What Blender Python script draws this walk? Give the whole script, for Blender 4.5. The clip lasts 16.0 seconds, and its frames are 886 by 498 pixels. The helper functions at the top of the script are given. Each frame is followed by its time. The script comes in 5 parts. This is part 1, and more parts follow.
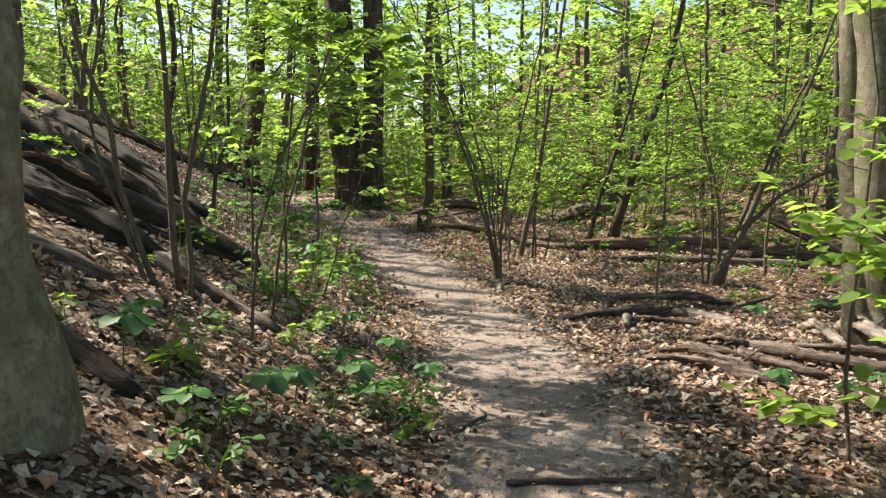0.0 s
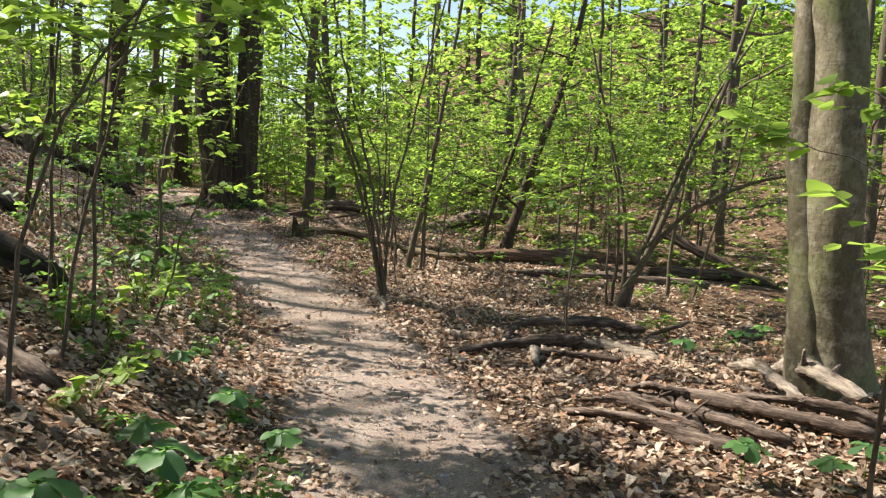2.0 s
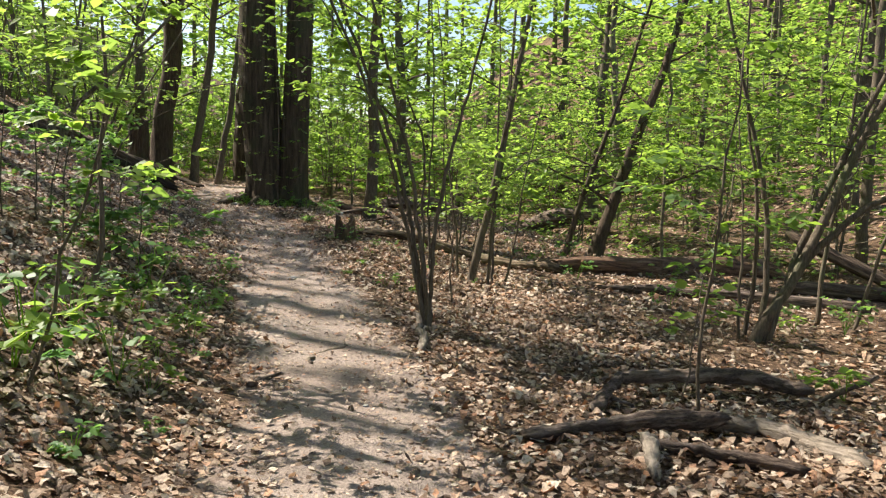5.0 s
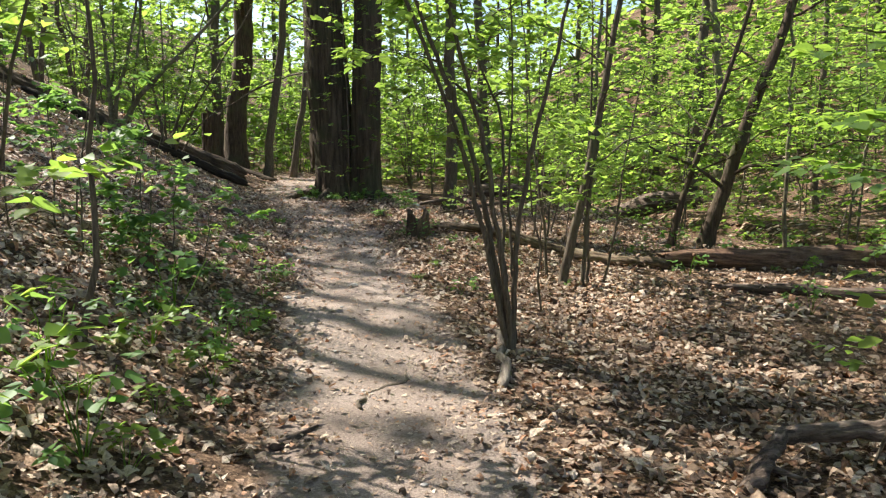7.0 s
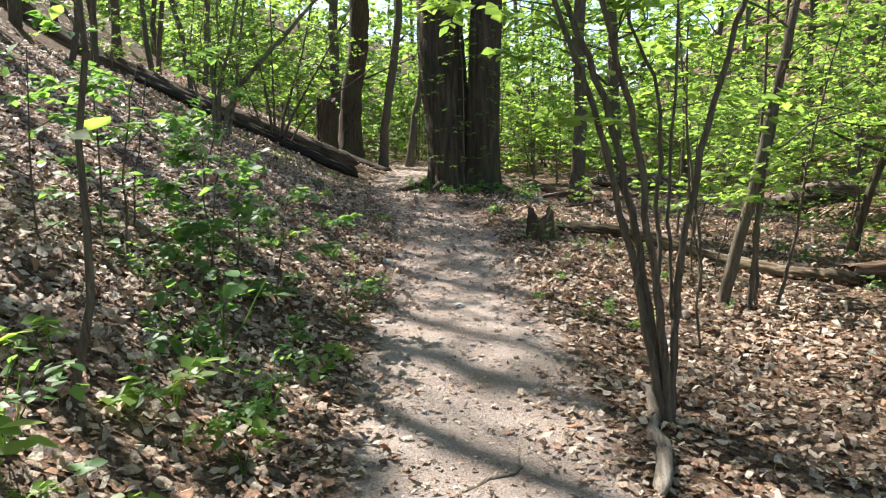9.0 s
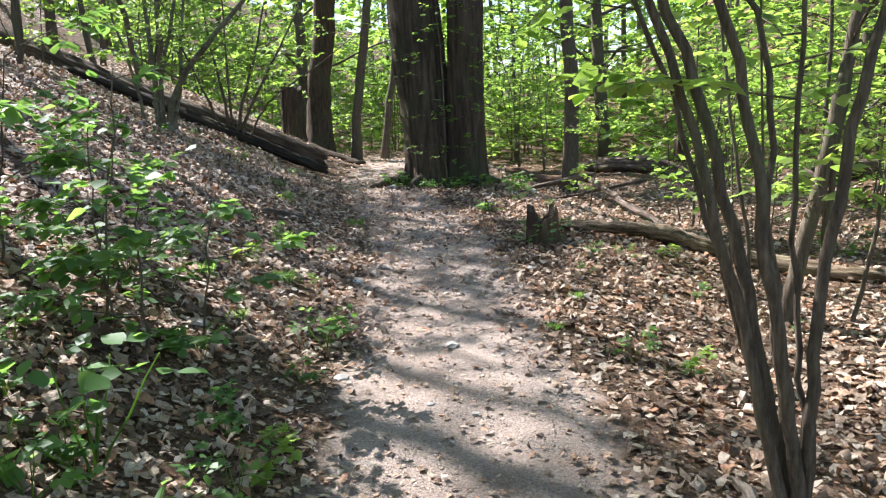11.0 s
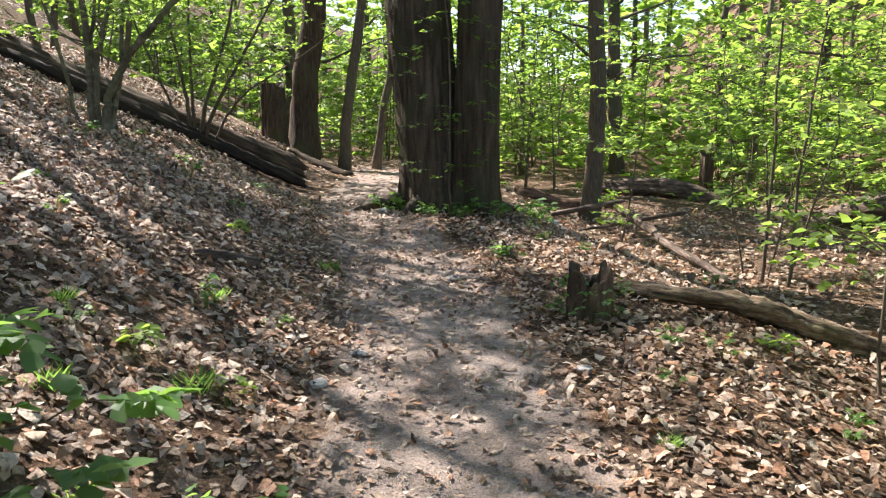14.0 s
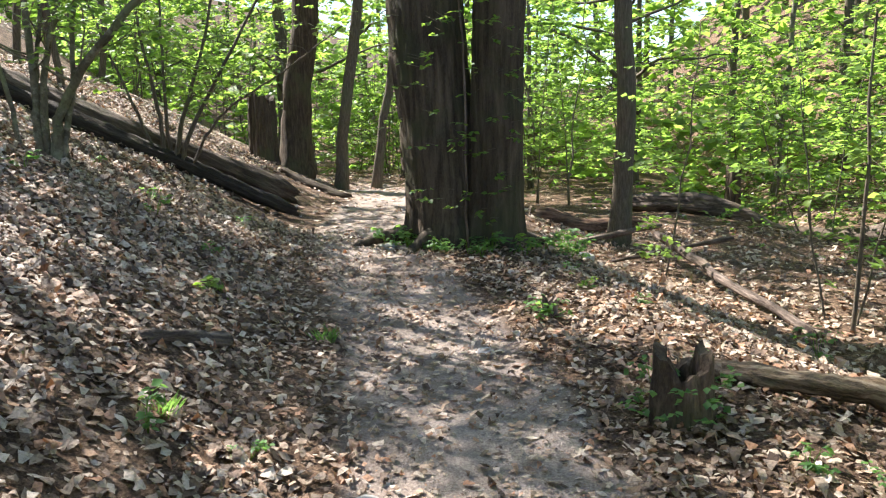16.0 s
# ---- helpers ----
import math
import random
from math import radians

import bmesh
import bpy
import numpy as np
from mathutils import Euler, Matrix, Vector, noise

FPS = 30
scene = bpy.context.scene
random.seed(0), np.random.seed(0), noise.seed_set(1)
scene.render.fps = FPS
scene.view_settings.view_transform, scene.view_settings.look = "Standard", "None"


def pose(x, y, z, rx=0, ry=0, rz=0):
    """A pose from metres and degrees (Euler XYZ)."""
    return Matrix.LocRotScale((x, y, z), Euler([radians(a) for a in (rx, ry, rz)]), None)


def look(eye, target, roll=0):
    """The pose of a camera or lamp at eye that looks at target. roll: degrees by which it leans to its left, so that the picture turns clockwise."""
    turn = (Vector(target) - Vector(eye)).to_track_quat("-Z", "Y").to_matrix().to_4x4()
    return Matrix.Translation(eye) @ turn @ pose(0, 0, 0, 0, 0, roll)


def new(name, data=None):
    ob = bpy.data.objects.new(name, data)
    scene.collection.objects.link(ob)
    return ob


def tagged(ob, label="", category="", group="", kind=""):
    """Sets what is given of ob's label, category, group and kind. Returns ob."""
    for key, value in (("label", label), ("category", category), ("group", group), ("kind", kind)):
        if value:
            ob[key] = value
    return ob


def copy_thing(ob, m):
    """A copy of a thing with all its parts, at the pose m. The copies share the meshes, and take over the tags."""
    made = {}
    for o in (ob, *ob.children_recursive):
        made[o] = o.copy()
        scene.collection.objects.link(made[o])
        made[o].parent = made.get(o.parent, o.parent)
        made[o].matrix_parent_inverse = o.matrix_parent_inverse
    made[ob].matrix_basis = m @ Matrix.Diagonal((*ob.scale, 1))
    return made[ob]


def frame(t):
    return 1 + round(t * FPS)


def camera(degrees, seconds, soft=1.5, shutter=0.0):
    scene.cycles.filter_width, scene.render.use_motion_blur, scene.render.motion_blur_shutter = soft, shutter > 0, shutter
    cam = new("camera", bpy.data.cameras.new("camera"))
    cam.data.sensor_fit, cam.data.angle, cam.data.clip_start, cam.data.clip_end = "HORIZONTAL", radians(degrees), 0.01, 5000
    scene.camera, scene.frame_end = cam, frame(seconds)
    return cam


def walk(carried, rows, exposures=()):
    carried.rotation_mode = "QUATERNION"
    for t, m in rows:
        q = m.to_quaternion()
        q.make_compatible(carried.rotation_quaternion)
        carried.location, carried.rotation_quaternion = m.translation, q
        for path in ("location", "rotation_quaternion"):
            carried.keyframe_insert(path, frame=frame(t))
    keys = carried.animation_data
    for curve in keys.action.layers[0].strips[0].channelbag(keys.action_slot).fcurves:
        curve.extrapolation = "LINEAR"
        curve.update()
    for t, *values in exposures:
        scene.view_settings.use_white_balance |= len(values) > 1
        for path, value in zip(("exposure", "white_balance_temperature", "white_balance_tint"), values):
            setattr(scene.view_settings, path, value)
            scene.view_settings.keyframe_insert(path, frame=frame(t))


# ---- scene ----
cam = camera(61.1, 16.0, soft=1.25)
METRES, EYE, TILT, LEAN, TURN = 12.1, 1.5, 0.0, 6.6, 0.0
ROWS = [
    (0.0, 0.0, 0.0, 0.0, 0.74, -6.98, -6.04),
    (0.5, -0.001, 0.0315, 0.0, -2.26, -6.71, -5.69),
    (1.0, -0.0014, 0.0609, -0.0014, -4.43, -6.1, -7.14),
    (1.5, -0.0018, 0.0904, 0.0001, -6.29, -5.58, -8.71),
    (2.0, 0.007, 0.1224, -0.0047, -7.91, -5.64, -8.67),
    (2.5, 0.0142, 0.156, -0.0057, -7.49, -5.61, -9.02),
    (3.0, 0.0217, 0.191, -0.0077, -6.21, -5.89, -7.92),
    (3.5, 0.0334, 0.2227, -0.0085, -4.86, -5.54, -8.87),
    (4.0, 0.042, 0.259, -0.0101, -3.54, -5.68, -9.3),
    (6.5, 0.0548, 0.4193, -0.0148, 2.87, -8.58, -6.46),
    (7.0, 0.0552, 0.4437, -0.0151, 5.12, -8.62, -6.28),
    (7.5, 0.0501, 0.4744, -0.0165, 7.96, -9.51, -6.09),
    (8.0, 0.0512, 0.5019, -0.019, 9.77, -10.39, -5.42),
    (8.5, 0.0515, 0.5327, -0.0157, 12.17, -10.88, -5.4),
    (9.0, 0.0416, 0.5645, -0.0161, 14.51, -10.63, -5.37),
    (11.5, 0.0044, 0.7117, -0.0229, 12.47, -11.48, -3.33),
    (12.0, -0.004, 0.7385, -0.0239, 13.07, -10.98, -3.73),
    (12.5, -0.0184, 0.7664, -0.0233, 13.92, -10.75, -3.9),
    (13.0, -0.0249, 0.7971, -0.0264, 13.97, -10.46, -4.13),
    (13.5, -0.0287, 0.8296, -0.022, 12.89, -10.94, -5.22),
    (14.0, -0.0387, 0.8578, -0.0216, 12.46, -11.02, -5.97),
    (14.5, -0.0487, 0.8844, -0.0201, 11.64, -11.42, -6.6),
    (15.0, -0.0562, 0.9146, -0.02, 10.83, -11.2, -7.17),
    (15.5, -0.0641, 0.9404, -0.0146, 11.28, -10.33, -6.92),
    (16.0, -0.0795, 0.9693, -0.0149, 12.13, -10.52, -5.04),
]
walk(cam, [(t, pose(0, 0, EYE, TILT, LEAN, TURN) @ pose(METRES * x, METRES * y, METRES * z, 90 + pitch, roll, yaw)) for t, x, y, z, yaw, pitch, roll in ROWS],
     exposures=((0.0, 1.42, 6650, 12), (4.2, 1.35, 6650, 12), (8.0, 1.58, 6300, 11), (11.5, 1.93, 5850, 16), (12.5, 1.87, 6000, 18), (14.5, 1.83, 6350, 15),
                (16.0, 2.08, 6050, 12)))
# ---------------------------------------------------------------- world, sun, exposure
SUN_FROM = Vector((-0.80, 0.46, 0.95)).normalized()      # direction towards the sun: left of the path, a little ahead
world = bpy.data.worlds.new("sky")
scene.world = world
world.use_nodes = True
wn = world.node_tree.nodes
sky = wn.new("ShaderNodeTexSky")
sky.sky_type = "NISHITA"
sky.sun_disc = False
sky.sun_elevation = math.asin(SUN_FROM.z)
sky.sun_rotation = math.atan2(SUN_FROM.x, SUN_FROM.y)
wn["Background"].inputs["Strength"].default_value = 0.08
world.node_tree.links.new(sky.outputs["Color"], wn["Background"].inputs["Color"])
sun_data = bpy.data.lights.new("sun", "SUN")
sun_data.energy = 5.0
sun_data.angle = radians(0.53)
sun_data.color = (1.0, 0.94, 0.84)
sun = new("sun", sun_data)
sun.matrix_world = look(SUN_FROM * 60, (0, 0, 0))

# ---------------------------------------------------------------- materials
def material(name):
    m = bpy.data.materials.new(name)
    m.use_nodes = True
    nt = m.node_tree
    nt.nodes.clear()
    out = nt.nodes.new("ShaderNodeOutputMaterial")
    return m, nt, out


def add(nt, kind, **props):
    n = nt.nodes.new("ShaderNode" + kind)
    for key, value in props.items():
        if key in n.inputs:
            n.inputs[key].default_value = value
    return n


def noise_tex(nt, scale, detail=4.0, rough=0.55, stretch=None, coord="Object"):
    tc = add(nt, "TexCoord")
    src = tc.outputs[coord]
    if stretch:
        mp = add(nt, "Mapping")
        mp.inputs["Scale"].default_value = stretch
        nt.links.new(src, mp.inputs["Vector"])
        src = mp.outputs["Vector"]
    n = add(nt, "TexNoise", Scale=scale, Detail=detail, Roughness=rough)
    nt.links.new(src, n.inputs["Vector"])
    return n.outputs["Fac"]


def ramp(nt, fac, stops):
    r = add(nt, "ValToRGB")
    e = r.color_ramp.elements
    while len(e) < len(stops):
        e.new(0.5)
    for el, (p, c) in zip(e, stops):
        el.position, el.color = p, (*c, 1)
    nt.links.new(fac, r.inputs["Fac"])
    return r.outputs["Color"]


def mix(nt, fac, a, b, blend="MIX"):
    n = nt.nodes.new("ShaderNodeMix")
    n.data_type, n.blend_type = "RGBA", blend
    for src, slot in ((fac, 0), (a, 6), (b, 7)):
        if isinstance(src, (int, float)):
            n.inputs[slot].default_value = src
        elif isinstance(src, tuple):
            n.inputs[slot].default_value = (*src, 1)
        else:
            nt.links.new(src, n.inputs[slot])
    return n.outputs[2]


def bump(nt, height, strength, dist=0.01):
    b = add(nt, "Bump", Strength=strength, Distance=dist)
    nt.links.new(height, b.inputs["Height"])
    return b.outputs["Normal"]


def bark_material(name, dark, mid, light, furrow=26.0, relief=0.9, lichen=None, crack=(0.33, 0.52, 0.72)):
    m, nt, out = material(name)
    fur = noise_tex(nt, furrow, 5, 0.6, (1, 1, 0.10))
    fine = noise_tex(nt, 90, 4, 0.7, (1, 1, 0.35))
    patch = noise_tex(nt, 1.6, 4, 0.6)
    col = ramp(nt, fur, [(crack[0], dark), (crack[1], mid), (crack[2], light)])
    col = mix(nt, 0.35, col, ramp(nt, fine, [(0.3, dark), (0.75, light)]))
    if lichen:
        col = mix(nt, ramp(nt, patch, [(0.5, (0, 0, 0)), (0.68, (0.7, 0.7, 0.7))]), col, lichen)
    p = add(nt, "BsdfPrincipled", Roughness=0.9)
    p.inputs["Specular IOR Level"].default_value = 0.2
    nt.links.new(col, p.inputs["Base Color"])
    h = mix(nt, 0.3, fur, fine)
    nt.links.new(bump(nt, h, relief, 0.03), p.inputs["Normal"])
    nt.links.new(p.outputs["BSDF"], out.inputs["Surface"])
    return m


BARK_DARK = bark_material("bark_dark", (0.018, 0.012, 0.008), (0.07, 0.048, 0.031), (0.15, 0.112, 0.077), 30, 1.0, (0.085, 0.09, 0.042))
BARK_OLD = bark_material("bark_old", (0.024, 0.017, 0.011), (0.075, 0.054, 0.036), (0.15, 0.115, 0.08), 17, 1.0, (0.055, 0.062, 0.028), (0.38, 0.52, 0.70))
BARK_BROWN = bark_material("bark_brown", (0.04, 0.03, 0.021), (0.112, 0.088, 0.062), (0.21, 0.172, 0.128), 60, 0.6, (0.10, 0.12, 0.06))
BARK_LOG = bark_material("bark_log", (0.016, 0.011, 0.008), (0.08, 0.054, 0.037), (0.215, 0.155, 0.108), 22, 1.0, (0.085, 0.085, 0.04), (0.36, 0.52, 0.68))
# near-black bark; on the bank logs their shade is put into the colour
BARK_BLACK = bark_material("bark_black", (0.008, 0.006, 0.005), (0.032, 0.024, 0.018), (0.085, 0.066, 0.05), 26, 1.0, (0.06, 0.055, 0.03))


def smooth_bark():
    """Smooth grey beech bark with lichen blotches, faint rings and dark scars."""
    m, nt, out = material("bark_grey")
    base = ramp(nt, noise_tex(nt, 3.0, 5, 0.65, (1, 1, 0.45)), [(0.3, (0.06, 0.05, 0.032)), (0.5, (0.125, 0.108, 0.070)), (0.7, (0.20, 0.177, 0.12))])
    blot = noise_tex(nt, 9.0, 5, 0.7)
    col = mix(nt, ramp(nt, blot, [(0.5, (0, 0, 0)), (0.62, (0.75, 0.75, 0.75))]), base, (0.25, 0.232, 0.17))
    green = noise_tex(nt, 2.1, 4, 0.6)
    col = mix(nt, ramp(nt, green, [(0.48, (0, 0, 0)), (0.66, (0.8, 0.8, 0.8))]), col, (0.15, 0.165, 0.075))
    ring = noise_tex(nt, 5.0, 4, 0.6, (0.5, 0.5, 6.0))
    col = mix(nt, ramp(nt, ring, [(0.60, (0, 0, 0)), (0.72, (0.6, 0.6, 0.6))]), col, (0.09, 0.08, 0.06))
    scale = noise_tex(nt, 34, 5, 0.7, (1, 1, 0.55))
    col = mix(nt, 0.55, col, ramp(nt, scale, [(0.36, (0.5, 0.47, 0.43)), (0.5, (1.1, 1.1, 1.07)), (0.7, (1.3, 1.3, 1.27))]), "MULTIPLY")
    p = add(nt, "BsdfPrincipled", Roughness=0.85)
    p.inputs["Specular IOR Level"].default_value = 0.2
    nt.links.new(col, p.inputs["Base Color"])
    nt.links.new(bump(nt, mix(nt, 0.5, mix(nt, 0.5, ring, blot), scale), 0.9, 0.016), p.inputs["Normal"])
    nt.links.new(p.outputs["BSDF"], out.inputs["Surface"])
    return m


BARK_GREY = smooth_bark()
WOOD_DEAD = bark_material("dead_wood", (0.028, 0.018, 0.013), (0.125, 0.09, 0.069), (0.29, 0.225, 0.18), 24, 1.0, (0.15, 0.105, 0.07), (0.45, 0.54, 0.68))
WOOD_MOSSY = bark_material("mossy_rotten_wood", (0.022, 0.014, 0.008), (0.14, 0.088, 0.05), (0.33, 0.26, 0.185), 26, 1.0, (0.11, 0.12, 0.045), (0.41, 0.50, 0.63))
WOOD_PALE = bark_material("weathered_wood", (0.07, 0.055, 0.04), (0.20, 0.16, 0.125), (0.37, 0.315, 0.25), 26, 1.0, None, (0.40, 0.48, 0.62))
WOOD_RED = bark_material("rotten_wood", (0.03, 0.016, 0.010), (0.13, 0.07, 0.042), (0.28, 0.175, 0.115), 20, 1.0, (0.24, 0.18, 0.13), (0.42, 0.50, 0.66))


def leaf_material(name, face, glow, spread=0.25, share=0.55):
    """Living leaves: a diffuse and a translucent layer, each leaf in its own tone."""
    m, nt, out = material(name)
    geo = add(nt, "NewGeometry")
    rnd = geo.outputs["Random Per Island"]
    lo = tuple(c * (1 - spread) for c in face)
    hi = (face[0] * (1 + spread * 1.6), face[1] * (1 + spread), face[2])
    c1 = ramp(nt, rnd, [(0.0, lo), (1.0, hi)])
    glo = tuple(c * (1 - spread) for c in glow)
    ghi = (glow[0] * (1 + spread * 1.3), glow[1] * (1 + spread * 0.6), glow[2])
    c2 = ramp(nt, rnd, [(0.0, glo), (1.0, ghi)])
    p = add(nt, "BsdfPrincipled", Roughness=0.5)
    p.inputs["Specular IOR Level"].default_value = 0.35
    nt.links.new(c1, p.inputs["Base Color"])
    t = add(nt, "BsdfTranslucent")
    nt.links.new(c2, t.inputs["Color"])
    mx = add(nt, "MixShader", Fac=share)
    nt.links.new(p.outputs["BSDF"], mx.inputs[1])
    nt.links.new(t.outputs["BSDF"], mx.inputs[2])
    nt.links.new(mx.outputs["Shader"], out.inputs["Surface"])
    return m


LEAF_SPRING = leaf_material("leaf_spring", (0.125, 0.21, 0.04), (0.35, 0.565, 0.095))
LEAF_MID = leaf_material("leaf_mid", (0.10, 0.18, 0.04), (0.30, 0.50, 0.10))
LEAF_DEEP = leaf_material("leaf_deep", (0.07, 0.14, 0.035), (0.26, 0.44, 0.06))
LEAF_HERB = leaf_material("leaf_herb", (0.075, 0.175, 0.055), (0.23, 0.43, 0.085))
LEAF_BROAD = leaf_material("leaf_broad", (0.065, 0.165, 0.065), (0.16, 0.37, 0.09), 0.3, 0.5)


def litter_material():
    m, nt, out = material("leaf_litter")
    geo = add(nt, "NewGeometry")
    col = ramp(nt, geo.outputs["Random Per Island"], [(0.0, (0.06, 0.039, 0.027)), (0.2, (0.19, 0.126, 0.085)), (0.45, (0.36, 0.27, 0.195)),
                                                     (0.60, (0.49, 0.385, 0.295)), (0.67, (0.38, 0.20, 0.115)), (0.76, (0.44, 0.275, 0.175)), (0.83, (0.53, 0.43, 0.33)), (1.0, (0.62, 0.525, 0.425))])
    col = mix(nt, 0.7, col, ramp(nt, noise_tex(nt, 48, 5, 0.75), [(0.34, (0.3, 0.26, 0.23)), (0.5, (0.95, 0.93, 0.9)), (0.66, (1.25, 1.22, 1.18))]), "MULTIPLY")
    p = add(nt, "BsdfPrincipled", Roughness=0.62)
    p.inputs["Specular IOR Level"].default_value = 0.28
    nt.links.new(col, p.inputs["Base Color"])
    crinkle = bump(nt, noise_tex(nt, 38, 5, 0.65), 1.0, 0.02)
    nt.links.new(crinkle, p.inputs["Normal"])
    t = add(nt, "BsdfTranslucent")
    nt.links.new(mix(nt, 1.0, col, (0.9, 0.6, 0.35), "MULTIPLY"), t.inputs["Color"])
    mx = add(nt, "MixShader", Fac=0.15)
    nt.links.new(p.outputs["BSDF"], mx.inputs[1])
    nt.links.new(t.outputs["BSDF"], mx.inputs[2])
    nt.links.new(mx.outputs["Shader"], out.inputs["Surface"])
    return m


LITTER = litter_material()


def ground_material():
    """Trodden dirt on the path, humus with crumbled leaves beside it."""
    m, nt, out = material("forest_ground")
    at = add(nt, "Attribute")
    at.attribute_name = "trodden"
    edge = noise_tex(nt, 3.5, 5, 0.65)
    add_n = add(nt, "Math")
    add_n.operation = "ADD"
    nt.links.new(at.outputs["Fac"], add_n.inputs[0])
    nt.links.new(edge, add_n.inputs[1])
    fac = ramp(nt, add_n.outputs[0], [(0.75, (0, 0, 0)), (1.3, (1, 1, 1))])
    crumb = noise_tex(nt, 45, 6, 0.75)
    big = noise_tex(nt, 2.2, 4, 0.6)
    humus = ramp(nt, crumb, [(0.35, (0.045, 0.029, 0.020)), (0.5, (0.13, 0.088, 0.060)), (0.6, (0.25, 0.175, 0.12)), (0.72, (0.42, 0.32, 0.24))])
    humus = mix(nt, 0.6, humus, ramp(nt, big, [(0.3, (0.55, 0.5, 0.45)), (0.7, (1, 1, 1))]), "MULTIPLY")
    leafy = noise_tex(nt, 11, 5, 0.7)
    humus = mix(nt, 0.75, humus, ramp(nt, leafy, [(0.36, (0.34, 0.30, 0.27)), (0.5, (0.95, 0.9, 0.85)), (0.64, (1.7, 1.6, 1.5))]), "MULTIPLY")
    grit = noise_tex(nt, 75, 7, 0.8)
    dirt = ramp(nt, grit, [(0.32, (0.15, 0.118, 0.097)), (0.5, (0.34, 0.275, 0.23)), (0.68, (0.52, 0.445, 0.385))])
    dirt = mix(nt, 0.7, dirt, ramp(nt, noise_tex(nt, 1.3, 5, 0.6), [(0.35, (0.55, 0.5, 0.47)), (0.65, (1, 1, 1))]), "MULTIPLY")
    vor = add(nt, "TexVoronoi", Scale=38.0)
    tc = add(nt, "TexCoord")
    nt.links.new(tc.outputs["Object"], vor.inputs["Vector"])
    peb = ramp(nt, vor.outputs["Distance"], [(0.12, (1, 1, 1)), (0.3, (0, 0, 0))])
    col = mix(nt, fac, humus, dirt)
    p = add(nt, "BsdfPrincipled", Roughness=0.95)
    p.inputs["Specular IOR Level"].default_value = 0.1
    nt.links.new(col, p.inputs["Base Color"])
    h = mix(nt, fac, crumb, mix(nt, 0.35, grit, peb))
    nt.links.new(bump(nt, h, 1.0, 0.02), p.inputs["Normal"])
    nt.links.new(p.outputs["BSDF"], out.inputs["Surface"])
    return m


GROUND = ground_material()
STONE, _nt, _out = material("stone")
_p = add(_nt, "BsdfPrincipled", Roughness=0.85)
_nt.links.new(ramp(_nt, noise_tex(_nt, 14, 5, 0.6), [(0.3, (0.20, 0.18, 0.16)), (0.7, (0.46, 0.43, 0.39))]), _p.inputs["Base Color"])
_nt.links.new(bump(_nt, noise_tex(_nt, 40, 5, 0.7), 0.5), _p.inputs["Normal"])
_nt.links.new(_p.outputs["BSDF"], _out.inputs["Surface"])

# ---------------------------------------------------------------- shape of the land
PATH_X = ((-6, 0.1), (0, 0.35), (3, 0.6), (6, 0.5), (9, 0.1), (12, -0.75), (15, -1.5), (18, -2.85), (20, -3.75), (24, -4.6), (27, -5.8), (33, -10), (60, -28))
PATH_Z = ((-6, 0.1), (0, 0.0), (5, -0.17), (9, -0.29), (12, -0.2), (15, -0.03), (19, 0.22), (24, 0.3), (60, 0.3))


def along(knots, y):
    """A smooth value along the path."""
    ys = [k[0] for k in knots]
    vs = [k[1] for k in knots]
    return (np.interp(y - 1, ys, vs) + np.interp(y, ys, vs) * 2 + np.interp(y + 1, ys, vs)) / 4


def step(a, b, x):
    t = np.clip((x - a) / (b - a), 0, 1)
    return t * t * (3 - 2 * t)


def land(x, y):
    """Height of the ground: path on a shelf, hillside on its left, gentle bottom land and a stream bed on its right."""
    x, y = np.asarray(x, float), np.asarray(y, float)
    d = x - along(PATH_X, y)
    zp = along(PATH_Z, y)
    l = -d - 0.9
    left = 0.45 * np.where(l > 3, l, np.log1p(np.exp(np.minimum(l, 3) * 5)) / 5)
    left = left + 0.30 * np.clip(l - 6.2, 0, 30)
    left = np.where(left > 11, 11 + (left - 11) * 0.3, left)
    shelf = step(12.5, 16, y)
    zr = -0.1 - 0.08 * step(0, 5, y) - 0.14 * step(6, 10, y) - 0.03 * np.clip(x, 0, 12) * step(6, 10, y)
    z = zp + left + (zr - zp) * step(0.5 + shelf, 2.0 + 1.6 * shelf, d)
    stream = np.interp(y, (-20, 12, 20, 28, 60), (16, 10.5, 5.6, 2.2, 2.2))
    off = x - stream
    z = z - 0.55 * np.exp(-(off / 1.1) ** 4) * step(8, 14, y)
    z = z + 0.21 * np.clip(off - 3.5, 0, 40) * step(0, 5, off - 3.5) * step(6, 14, y)
    z = z + (0.10 + 0.17 * step(-2, 16, x)) * np.clip(y - 40, 0, 60) * step(38, 52, y)
    return z


def bumps(x, y):
    """Small unevenness."""
    x, y = np.asarray(x, float), np.asarray(y, float)
    return 0.02 * np.sin(2.1 * x + 0.7 * y + 1) * np.sin(1.7 * y - 0.8 * x) + 0.012 * np.sin(5.3 * x - 2.2 * y) * np.sin(4.1 * y + 1.9 * x)


def ground_z(x, y):
    return float(land(x, y) + bumps(x, y))


def axis(lo, hi, fine, far, step_out=1.35):
    a = list(np.arange(lo, hi + 1e-6, fine))
    s, v = fine, hi
    while v < far:
        s *= step_out
        v += s
        a.append(v)
    s, v = fine, lo
    while v > -far:
        s *= step_out
        v -= s
        a.insert(0, v)
    return np.array(a)


